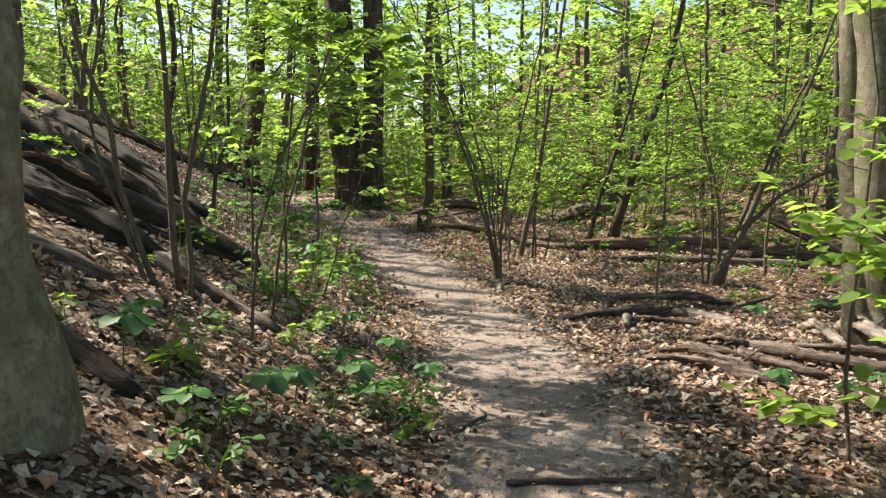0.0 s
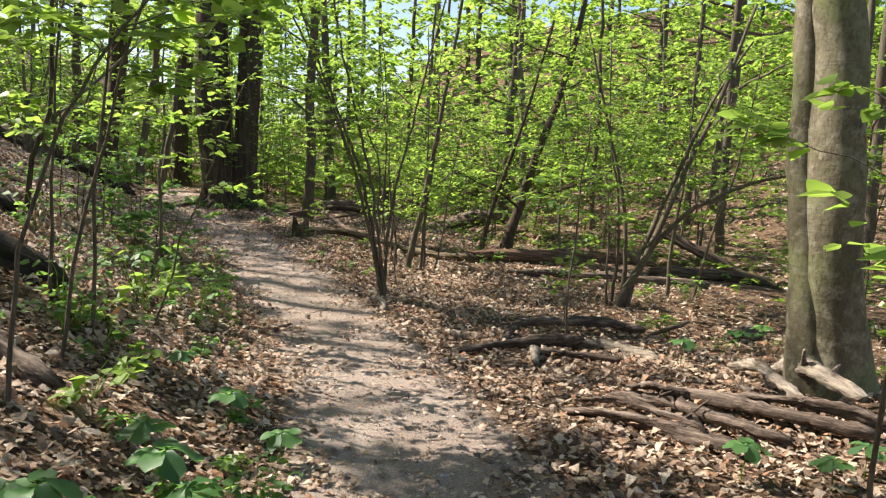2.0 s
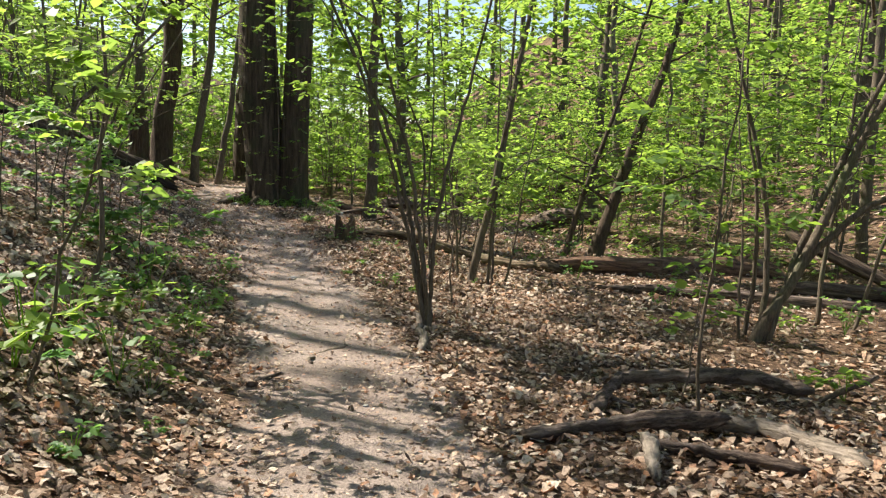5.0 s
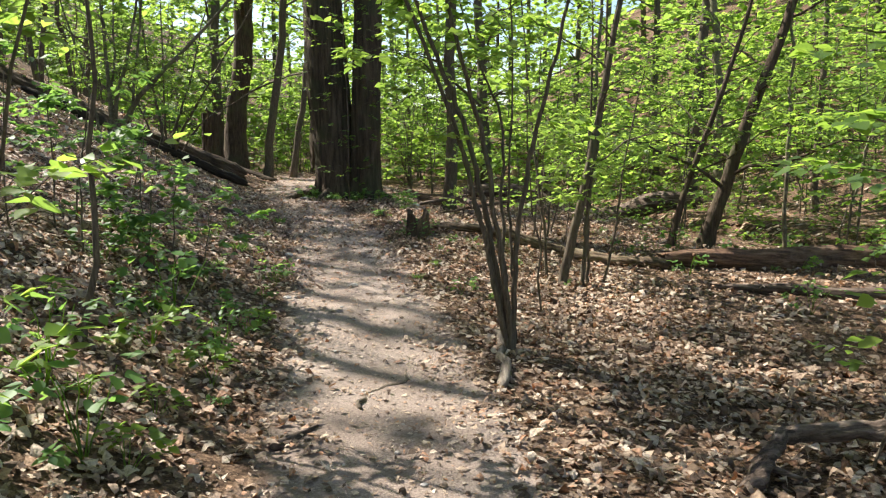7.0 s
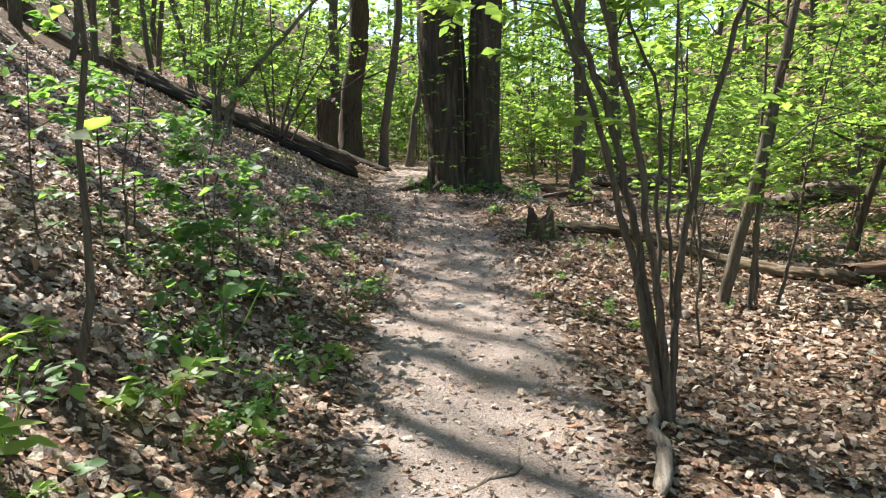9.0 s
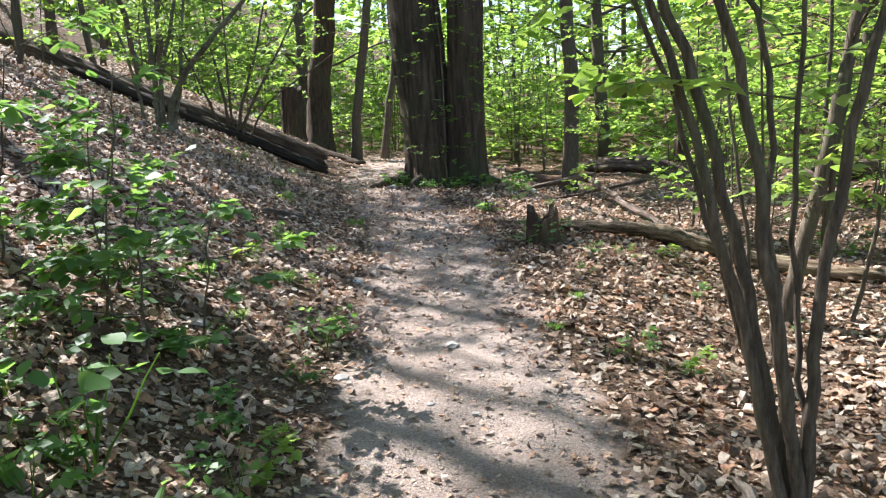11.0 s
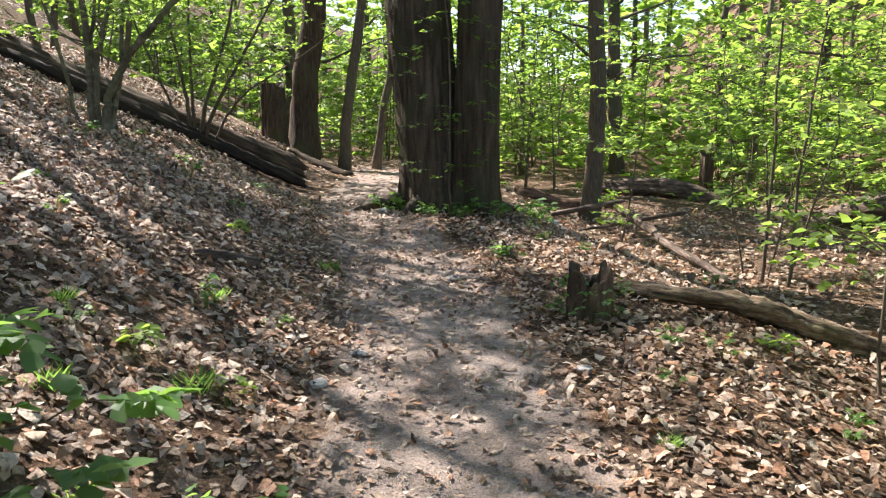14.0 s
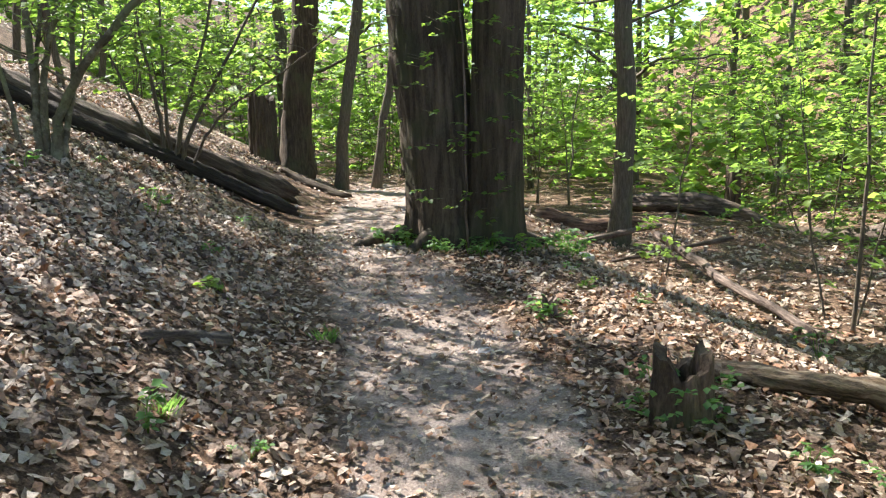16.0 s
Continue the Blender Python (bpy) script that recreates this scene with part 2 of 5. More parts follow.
def mesh_object(name, verts, faces, mat, smooth=True, parent=None):
    me = bpy.data.meshes.new(name)
    me.from_pydata(np.asarray(verts).tolist(), [], np.asarray(faces).tolist() if isinstance(faces, np.ndarray) else faces)
    me.materials.append(mat)
    if smooth:
        me.polygons.foreach_set("use_smooth", [True] * len(me.polygons))
    me.update()
    ob = new(name, me)
    if parent is not None:
        ob.parent = parent
    return ob


def make_ground():
    xs, ys = axis(-7, 7, 0.155, 420), axis(-2, 26, 0.155, 420)
    X, Y = np.meshgrid(xs, ys)
    rng = np.random.default_rng(4)
    d = np.abs(X - along(PATH_X, Y))
    trodden = (1 - step(0.25, 0.95, d)) * (1 - 0.3 * step(12, 17, Y)) * (1 - step(24, 30, Y))
    rough = rng.normal(0, 1, X.shape) * (0.009 - 0.005 * trodden)
    near = (np.abs(X) < 8) & (Y > -3) & (Y < 29)
    Z = land(X, Y) + bumps(X, Y) + np.where(near, rough, 0)
    n, k = len(xs), len(ys)
    i = np.arange((k - 1) * (n - 1))
    r, c = i // (n - 1), i % (n - 1)
    a = r * n + c
    faces = np.stack([a, a + 1, a + n + 1, a + n], 1)
    ob = mesh_object("ground", np.stack([X.ravel(), Y.ravel(), Z.ravel()], 1), faces, GROUND)
    at = ob.data.attributes.new("trodden", "FLOAT", "POINT")
    at.data.foreach_set("value", trodden.ravel())
    tagged(ob, "trodden dirt path and leaf-strewn forest floor", "ground", kind="structure")


make_ground()

# ---------------------------------------------------------------- builders of wood and leaves
def tube(points, radii, seg=10, rough=0.0, seed=0, ridges=0, cap=True, lobes=None, oval=0.0, groove=0.035):
    """Verts and faces of a round limb through the points; rough: unevenness as a share of the radius."""
    pts = [Vector(p) for p in points]
    rng = np.random.default_rng(seed)
    ph = rng.uniform(0, 6.28, 6)
    verts, faces = [], []
    up = Vector((0.31, 0.17, 0.93)) if abs((pts[-1] - pts[0]).normalized().z) < 0.8 else Vector((0.93, 0.31, 0.1))
    for i, p in enumerate(pts):
        t = (pts[min(i + 1, len(pts) - 1)] - pts[max(i - 1, 0)]).normalized()
        u = t.cross(up).normalized()
        v = t.cross(u)
        for k in range(seg):
            a = 2 * math.pi * k / seg
            f = 1.0
            if rough:
                f += rough * (0.5 * math.sin(2 * a + ph[0] + i * 0.31) + 0.35 * math.sin(3 * a + ph[1] - i * 0.45) + 0.4 * rng.normal() * 0.6)
            if ridges:
                f += groove * math.sin(ridges * a + ph[2] + 0.8 * math.sin(i * 0.5 + ph[3] + 2 * a)) + 0.02 * rng.normal()
            if lobes is not None:
                f += lobes[i] * (math.cos(4 * a + ph[4]) + 0.6 * math.cos(7 * a + ph[5]))
            if oval:
                f += oval * math.cos(2 * a + ph[4] + 0.15 * i)
            q = p + (u * math.cos(a) + v * math.sin(a)) * radii[i] * f
            verts.append(q[:])
    for i in range(len(pts) - 1):
        for k in range(seg):
            a, b = i * seg + k, i * seg + (k + 1) % seg
            faces.append((a, b, b + seg, a + seg))
    if cap:
        faces.append(tuple(range(seg))[::-1])
        faces.append(tuple(range((len(pts) - 1) * seg, len(pts) * seg)))
    return verts, faces


def join(parts):
    verts, faces = [], []
    for v, f in parts:
        o = len(verts)
        verts += v
        faces += [tuple(i + o for i in q) for q in f]
    return verts, faces


def bent(a, b, n=8, wobble=0.05, sag=0.0, seed=0):
    """A crooked line from a to b in n steps."""
    rng = np.random.default_rng(seed)
    a, b = np.array(a, float), np.array(b, float)
    L = np.linalg.norm(b - a)
    w = np.cumsum(rng.normal(0, 1, (n + 1, 3)), 0)
    s = np.linspace(0, 1, n + 1)[:, None]
    w = (w - w[0]) - s * (w[-1] - w[0])
    p = a + (b - a) * s + w * wobble * L / math.sqrt(n)
    p[:, 2] -= sag * L * 4 * (s * (1 - s))[:, 0]
    return p


def spray_leaves(origin, az, tilt, length, per, size, rng, droop=0.25):
    """Leaves on both sides of flat twigs. Returns verts (N,4,3) of folded leaves."""
    n = len(origin)
    o = np.repeat(origin, per, 0)
    A = np.repeat(az, per)
    T = np.repeat(tilt, per)
    Ls = np.repeat(length, per)
    s = rng.uniform(0.05, 1, n * per)
    d = np.stack([np.cos(A) * np.cos(T), np.sin(A) * np.cos(T), np.sin(T)], 1)
    side = np.where(np.arange(n * per) % 2 == 0, 1.0, -1.0)
    p = o + d * (s * Ls)[:, None]
    la = A + side * rng.uniform(0.6, 1.3, n * per)
    lt = T * 0.5 - droop * rng.uniform(0, 1.6, n * per) + rng.normal(0, 0.2, n * per)
    ld = np.stack([np.cos(la) * np.cos(lt), np.sin(la) * np.cos(lt), np.sin(lt)], 1)
    ls = size * rng.uniform(0.55, 1.25, n * per)
    wv = np.stack([-np.sin(la), np.cos(la), rng.normal(0, 0.35, n * per)], 1)
    up = np.cross(ld, wv)
    w = 0.38
    base = p
    tip = p + ld * ls[:, None]
    mid = p + ld * (0.45 * ls)[:, None] + up * (0.08 * ls)[:, None]
    r = mid + wv * (w * ls)[:, None]
    l = mid - wv * (w * ls)[:, None]
    return np.stack([base, r, tip, l], 1)


def leaf_mesh(name, quads, mat, parent=None, fine=False):
    """One mesh of folded leaves: two triangles each, or six with a rounded outline."""
    if fine:
        b, r, t, l = (quads[:, k] for k in range(4))
        m = (b + t) / 2
        out = [b]
        for side in (r, l):
            out += [0.5 * b + 0.5 * side + 0.20 * (side - m), side, 0.48 * t + 0.52 * side + 0.13 * (side - m)]
        quads = np.stack(out[:4] + [t] + out[4:], 1)
        v = quads.reshape(-1, 3)
        i = np.arange(len(quads)) * 8
        tris = np.concatenate([np.stack([i + a, i + c, i + d], 1) for a, c, d in ((0, 1, 2), (0, 2, 4), (2, 3, 4), (0, 4, 6), (4, 7, 6), (0, 6, 5))])
    else:
        v = quads.reshape(-1, 3)
        i = np.arange(len(quads)) * 4
        tris = np.concatenate([np.stack([i, i + 1, i + 2], 1), np.stack([i, i + 2, i + 3], 1)])
    me = bpy.data.meshes.new(name)
    me.vertices.add(len(v))
    me.vertices.foreach_set("co", v.ravel())
    me.loops.add(tris.size)
    me.loops.foreach_set("vertex_index", tris.ravel())
    me.polygons.add(len(tris))
    me.polygons.foreach_set("loop_start", np.arange(len(tris)) * 3)
    me.polygons.foreach_set("loop_total", np.full(len(tris), 3))
    me.materials.append(mat)
    me.update()
    me.validate()
    ob = tagged(new(name, me), kind="stuff")
    if parent is not None:
        ob.parent = parent
    return ob


def thing(name, x, y, label, category, group="", z=None):
    e = new(name)
    e.location = (x, y, ground_z(x, y) if z is None else z)
    return tagged(e, label, category, group)


def trunk_line(height, lean, wobble, seed, n=16):
    return bent((0, 0, -0.25), (lean[0], lean[1], height), n, wobble, 0, seed)


def crooked(points, seed, fine=5):
    """A natural line through a few bends, with small kinks."""
    p = np.array(points, float)
    u = np.arange(len(p))
    q = np.linspace(0, len(p) - 1, (len(p) - 1) * fine + 1)
    line = np.stack([(np.interp(q - 0.3, u, p[:, i]) + np.interp(q, u, p[:, i]) * 2 + np.interp(q + 0.3, u, p[:, i])) / 4 for i in range(3)], 1)
    line[0], line[-1] = p[0], p[-1]
    rng = np.random.default_rng(seed)
    line[1:-1] += rng.normal(0, 0.006, (len(line) - 2, 3))
    return line


def woody(name, x, y, stems, label, category, group="", bark=BARK_BROWN, leaf=LEAF_SPRING, leaves=600, size=0.07, seg=8, branches=7,
          branch_len=1.0, low=0.3, seed=0, flare=0.0, ridges=0, rough=0.05, spray=0.45, per=10, tip=0.35, fine=False):
    """A tree or a many-stemmed shrub. stems: (dx, dy, lean_x, lean_y, height, radius), or (bends, radius)."""
    rng = np.random.default_rng(seed)
    root = thing(name, x, y, label, category, group)
    wood, twigs, so, sa, st, sl = [], [], [], [], [], []
    for k, stem in enumerate(stems):
        if len(stem) == 2:
            (dx, dy, _z), r = stem[0][0], stem[1]
            line = crooked(stem[0], seed * 31 + k)
            h = line[-1][2]
        else:
            dx, dy, lx, ly, h, r = stem
            n = max(8, int(h * 2.2)) if h < 9 else (26 if seg < 20 else 70)
            line = trunk_line(h, (lx, ly), 0.035 if h < 9 else 0.012, seed * 31 + k, n) + np.array([dx, dy, 0])
        line[:, 2] += float(land(x + dx, y + dy)) - float(land(x, y))
        s = np.linspace(0, 1, len(line))
        rad = r * (1 - (1 - tip) * s)
        if flare:
            zz = line[:, 2] - line[0, 2]
            foot = np.exp(-np.maximum(zz - 0.25, 0) / 0.3)
            rad = rad * (1 + flare * foot)
        wood.append(tube(line, rad, seg, rough, seed + k, ridges, True, 0.10 * foot if flare else None))
        for b in range(branches):
            f = low + (1 - low) * ((b + rng.uniform(0, 1)) / branches) ** (1.0 if h < 9 else 1.5)
            i = min(len(line) - 2, int(f * (len(line) - 1)))
            q = line[i] + (line[i + 1] - line[i]) * rng.uniform(0, 1)
            a = rng.uniform(0, 6.28)
            L = branch_len * rng.uniform(0.5, 1.2) * (1.15 - 0.6 * f)
            e = q + np.array([math.cos(a) * L, math.sin(a) * L, L * rng.uniform(0.05, 0.6)])
            bl = bent(q, e, 5, 0.08, -0.03, int(rng.integers(1 << 30)))
            br = max(0.004, rad[i] * 0.32)
            twigs.append(tube(bl, np.linspace(br, br * 0.3, len(bl)), (4 if seg < 11 else 5) if seg < 14 else 6, 0, 0, 0, False))
            m = max(1, int(round(leaves / per / (branches * len(stems)))))
            u = rng.uniform(0.25, 1.0, m)
            idx = u * (len(bl) - 1)
            lo_i = np.minimum(idx.astype(int), len(bl) - 2)
            so.append(bl[lo_i] + (bl[lo_i + 1] - bl[lo_i]) * (idx - lo_i)[:, None])
            sa.append(a + rng.normal(0, 0.9, m))
            st.append(rng.normal(0.05, 0.22, m))
            sl.append(spray * (0.5 + L * 0.35) * rng.uniform(0.6, 1.3, m))
    v, f = join(wood)
    mesh_object("trunk" if len(stems) == 1 else "stems", v, f, bark, True, root)
    if twigs:
        v, f = join(twigs)
        tagged(mesh_object("branches", v, f, bark, True, root), kind="stuff")
    if leaves and so:
        quads = spray_leaves(np.concatenate(so), np.concatenate(sa), np.concatenate(st), np.concatenate(sl), per, size, rng)
        leaf_mesh("leaves", quads, leaf, root, fine or name == "sapling")
    return root


def lying(name, bends, r0, r1, label, mat, category="log", seed=0, seg=20, rough=0.12, stubs=0, group="", oval=0.12):
    """A crooked piece of wood through a few bends (x, y, height of its axis above the ground)."""
    line = crooked([(x, y, ground_z(x, y) + h) for x, y, h in bends], seed, 9)
    mid = line[0].copy()
    root = new(name)
    turn = Vector(line[-1] - mid).to_track_quat("Z", "Y")
    root.matrix_world = Matrix.LocRotScale(Vector(mid), turn, None)
    own = (line - mid) @ np.array(turn.to_matrix())
    tagged(root, label, category, group)
    rng = np.random.default_rng(seed + 9)
    q = np.linspace(0, 1, len(own))
    rad = (r0 + (r1 - r0) * q) * (1 + 0.09 * np.sin(q * 9 + rng.uniform(0, 6)) + 0.03 * rng.normal(size=len(q)))
    rad[0] *= 0.55
    rad[-1] *= 0.55
    v, f = tube(own, rad, seg, rough, seed, 7, True, None, oval, 0.06)
    w = np.array(v).reshape(len(own), seg, 3)
    core = w.mean(1, keepdims=True)
    split = np.zeros(seg)
    split[rng.integers(0, seg, 4)] = rng.uniform(0.15, 0.4, 4)
    depth = np.stack([np.roll(split, i // 6) * (0.3 + 0.7 * rng.uniform()) for i in range(len(own))])
    w = core + (w - core) * (1 - depth)[:, :, None]
    for i, way in ((0, -1), (-1, 1)):
        w[i, :, 2] += way * rng.uniform(-0.3, 1.2, seg) * min(rad[1], 0.12)
    mesh_object("wood", [tuple(p) for p in w.reshape(-1, 3)], f, mat, True, root)
    for k in range(stubs):
        i = int(rng.integers(3, len(own) - 3))
        e = own[i] + rng.normal(0, 1, 3) * 0.12
        v, f = tube(bent(own[i], e, 3, 0.05, 0, k), np.linspace(rad[i] * 0.45, rad[i] * 0.2, 4), 8, 0.08, k)
        mesh_object("stub", v, f, mat, True, root)
    return root


def fallen(name, a, b, r0, r1, label, mat, category="log", seed=0, seg=14, lift=None, rough=0.12, n=14, wobble=0.03, stubs=0, group="", oval=0.12):
    """A log or stick lying from a to b (x, y), resting on the ground; lift: heights of its ends above the ground, to the axis."""
    L = math.hypot(b[0] - a[0], b[1] - a[1])
    l0, l1 = lift if lift else (r0 * 0.7, r1 * 0.7)
    line = bent((a[0], a[1], 0), (b[0], b[1], 0), n, wobble, 0, seed)
    s = np.linspace(0, 1, len(line))
    za, zb = ground_z(*a) + l0, ground_z(*b) + l1
    if lift:
        line[:, 2] = za + (zb - za) * s + line[:, 2] * 0.3
    else:
        line[:, 2] = [ground_z(p[0], p[1]) + l0 + (l1 - l0) * q for p, q in zip(line, s)]
    mid = line[0].copy()
    rng = np.random.default_rng(seed + 5)
    rad = (r0 + (r1 - r0) * s) * (1 + 0.06 * rng.normal(size=len(s)))
    rad[0] *= rng.uniform(0.45, 0.8)
    rad[-1] *= rng.uniform(0.45, 0.8)
    root = new(name)
    turn = Vector(line[-1] - mid).to_track_quat("Z", "Y")
    root.matrix_world = Matrix.LocRotScale(Vector(mid), turn, None)
    inv = np.array(turn.to_matrix())
    own = (line - mid) @ inv
    tagged(root, label, category, group)
    if seg > 10:
        seg = max(seg, 22)
    v, f = tube(own, rad, seg, rough, seed, 7 if seg > 10 else 5, True, None, oval, 0.085)
    if seg > 10:
        # splintered ends and long drying cracks
        w = np.array(v).reshape(len(own), seg, 3)
        core = w.mean(1, keepdims=True)
        crack = np.zeros(seg)
        crack[rng.integers(0, seg, 4)] = rng.uniform(0.12, 0.3, 4)
        depth = np.stack([np.roll(crack, i // 5) * (0.35 + 0.65 * rng.uniform()) for i in range(len(own))])
        w = core + (w - core) * (1 - depth)[:, :, None]
        tear = np.repeat(rng.uniform(-0.4, 1.5, (2, seg // 2)), 2, 1) * 0.7 + rng.uniform(-0.2, 0.5, (2, seg // 2 * 2))
        for end, i, way in ((0, 0, -1), (1, -1, 1)):
            w[i, :seg // 2 * 2, 2] += way * tear[end] * min(rad[1 if i == 0 else -2], 0.14)
        v = [tuple(q) for q in w.reshape(-1, 3)]
    mesh_object("wood", v, f, mat, True, root)
    for k in range(stubs):
        i = int(rng.integers(2, len(line) - 2))
        a2 = rng.uniform(0, 6.28)
        e = np.array([math.cos(a2), math.sin(a2), rng.uniform(0.2, 0.9)]) * rng.uniform(0.15, 0.4)
        e = own[i] + e @ inv
        v, f = tube(bent(own[i], e, 3, 0.05, 0, k), np.linspace(rad[i] * 0.4, rad[i] * 0.18, 4), 7, 0.08, k)
        mesh_object("stub", v, f, mat, True, root)
    return root

# ---------------------------------------------------------------- large trees near the path
def along_height(knots, z):
    """A rounded line through knots of (height, value)."""
    hs, vs = [k[0] for k in knots], [k[1] for k in knots]
    return (np.interp(z - 0.4, hs, vs) + 2 * np.interp(z, hs, vs) + np.interp(z + 0.4, hs, vs)) / 4


def twin_tree():
    root = thing("twin_tree", -2.43, 19.55, "large old tree with two fused dark furrowed trunks beside the path", "tree")
    for k, (knots, girth) in enumerate(((((-0.25, -0.16), (1, -0.28), (2, -0.36), (3.5, -0.43), (5, -0.46), (17, -0.9)), ((-0.25, 0.36), (1, 0.385), (2.5, 0.38), (5, 0.32), (17, 0.2))),
                                        (((-0.25, 0.28), (1, 0.36), (3, 0.42), (5, 0.46), (17, 0.9)), ((-0.25, 0.27), (1, 0.27), (3, 0.25), (5, 0.24), (17, 0.14))))):
        z = np.concatenate([np.linspace(-0.25, 6, 50), np.linspace(6.4, 17, 18)])
        wave = 0.012 * np.sin(z * 1.7 + 2 * k)
        line = np.stack([along_height(knots, z) + wave, 0.02 * z * (1 - 2 * k) * 0.3 + 0.04 - 0.1 * k, z], 1)
        rad = along_height(girth, z) * (1 + 0.22 * np.exp(-np.maximum(z, 0) / 0.28))
        v, f = tube(line, rad, 64, 0.03, 5 + k, 23, True, 0.10 * np.exp(-np.maximum(z, 0) / 0.4) + 0.02, 0.0, 0.02)
        mesh_object("trunk", v, f, BARK_OLD, True, root)
    for k, (a, L) in enumerate(((3.4, 0.75), (4.3, 0.5), (5.6, 0.55), (0.2, 0.6), (2.6, 0.6))):
        q = np.array([math.cos(a) * 0.45 - 0.1, math.sin(a) * 0.3, 0.10])
        e = q + np.array([math.cos(a) * L, math.sin(a) * L, -0.16])
        v, f = tube(bent(q, e, 6, 0.06, -0.05, k), np.linspace(0.10, 0.02, 7), 9, 0.15, k)
        mesh_object("root", v, f, BARK_OLD, True, root)
    # thin stem added for the strip of light between the trunks
    v, f = tube(bent((0.1, -0.42, 0), (-0.02, -0.30, 4.5), 24, 0.008, 0, 3), np.linspace(0.014, 0.008, 25), 8, 0.05, 2)
    mesh_object("seam_stem", v, f, WOOD_DEAD, True, root)
    rng = np.random.default_rng(8)
    n = 150
    a = np.where(rng.uniform(0, 1, n) < 0.6, rng.normal(4.9, 0.35, n), rng.uniform(3.3, 6.2, n))
    o = np.stack([0.70 * np.cos(a), -0.05 + 0.42 * np.sin(a), rng.uniform(0.2, 6.0, n)], 1)
    quads = spray_leaves(o, a + rng.normal(0, 0.6, n), rng.normal(0, 0.2, n), rng.uniform(0.15, 0.4, n), 6, 0.07, rng)
    leaf_mesh("leaves", quads, LEAF_DEEP, root)
    tw = [tube(np.array([p, p + 0.25 * np.array([math.cos(b), math.sin(b), 0.1])]), [0.004, 0.002], 4, 0, 0, 0, False) for p, b in zip(o, a)]
    v, f = join(tw)
    tagged(mesh_object("twigs", v, f, BARK_BROWN, True, root), kind="stuff")
    limbs = []
    crown = []
    for k in range(9):
        zb = rng.uniform(8, 16)
        b = rng.uniform(0, 6.28)
        L = rng.uniform(2.5, 5)
        q = np.array([0, 0, zb])
        e = q + np.array([math.cos(b) * L, math.sin(b) * L, L * 0.5])
        bl = bent(q, e, 6, 0.06, 0, k)
        limbs.append(tube(bl, np.linspace(0.1, 0.03, 7), 7, 0, 0, 0, False))
        crown.append(bl[2:] + rng.normal(0, 0.4, bl[2:].shape))
    v, f = join(limbs)
    mesh_object("branches", v, f, BARK_OLD, True, root)
    o = np.repeat(np.concatenate(crown), 8, 0)
    o = o + rng.normal(0, 0.6, o.shape)
    quads = spray_leaves(o, rng.uniform(0, 6.28, len(o)), rng.normal(0, 0.3, len(o)), rng.uniform(0.4, 0.9, len(o)), 8, 0.13, rng)
    leaf_mesh("crown_leaves", quads, LEAF_SPRING, root)


twin_tree()
woody("beech_tree", 3.78, 6.6, [(-0.12, -0.05, -0.95, 0.15, 15, 0.135), (0.08, 0, -0.95, 0.2, 15, 0.215)], "smooth grey beech trunk fused from two stems, one side sunlit", "tree",
      bark=BARK_GREY, leaves=3000, size=0.12, seg=30, branches=14, branch_len=4.5, low=0.45, seed=3, flare=0.5, rough=0.03, spray=0.8)
woody("grey_tree", -1.79, 2.7, [(0, 0, -0.3, 0.2, 14, 0.22)], "grey lichen-stained tree trunk by the path", "tree",
      bark=BARK_GREY, leaves=4200, size=0.11, seg=26, branches=13, branch_len=4.0, low=0.45, seed=5, flare=0.45, rough=0.03, spray=0.8)
woody("tree", -0.82, 22.8, [(0, 0, 0.4, 0.2, 14, 0.145)], "slim dark tree trunk with a flared foot", "tree", bark=BARK_BROWN, leaves=2600, size=0.13, seg=18,
      branches=14, branch_len=3.5, low=0.35, seed=6, flare=0.45, spray=0.8)
woody("tree", -5.55, 29.6, [(0, 0, 0.2, 0.2, 16, 0.30)], "thick reddish-brown tree trunk behind the twin tree", "tree", bark=BARK_DARK, leaves=1500, size=0.18, seg=20, branches=12, branch_len=3.5, low=0.4, seed=14, flare=0.3, spray=0.8, ridges=11)
woody("tree", -6.93, 25.5, [(0, 0, 1.6, 0.3, 16, 0.29)], "dark tree trunk on the leafy hillside", "tree", bark=BARK_DARK, leaves=2800, size=0.13, seg=22,
      branches=14, branch_len=4.0, low=0.25, seed=7, flare=0.35, spray=0.8, ridges=11)
woody("tree", -5.96, 25.4, [(0, 0, 1.6, 0.3, 14, 0.115)], "slender leaning tree trunk beside the path", "tree", bark=BARK_BROWN, leaves=2400, size=0.13, seg=14,
      branches=12, branch_len=3.2, low=0.3, seed=8, flare=0.4, spray=0.8)
woody("tree", -5.4, 25.9, [(0, 0, 1.9, 0.3, 14, 0.09)], "slender leaning tree trunk beside the path", "tree", bark=BARK_BROWN, leaves=2400, size=0.13, seg=14,
      branches=12, branch_len=3.2, low=0.3, seed=9, flare=0.4, spray=0.8)

# ---------------------------------------------------------------- fallen wood
lying("fallen_log", ((-5.15, 21.3, 0.2), (-6.4, 21.0, 0.2), (-7.9, 20.67, 0.12), (-9.3, 20.35, 0.04), (-10.7, 20.0, 0.0), (-13.2, 19.5, 0.0)), 0.13, 0.30, "long brown fallen trunk lying on the hillside", BARK_LOG, seed=11, seg=30, stubs=5, rough=0.10)
lying("fallen_log", ((-4.92, 20.75, 0.11), (-5.8, 20.62, 0.12), (-6.9, 20.4, 0.08), (-8.2, 20.1, 0.05), (-9.2, 19.9, 0.02)), 0.095, 0.14, "dark mossy trunk lying against a longer log", BARK_BLACK, seed=10, seg=26, rough=0.10, stubs=1)
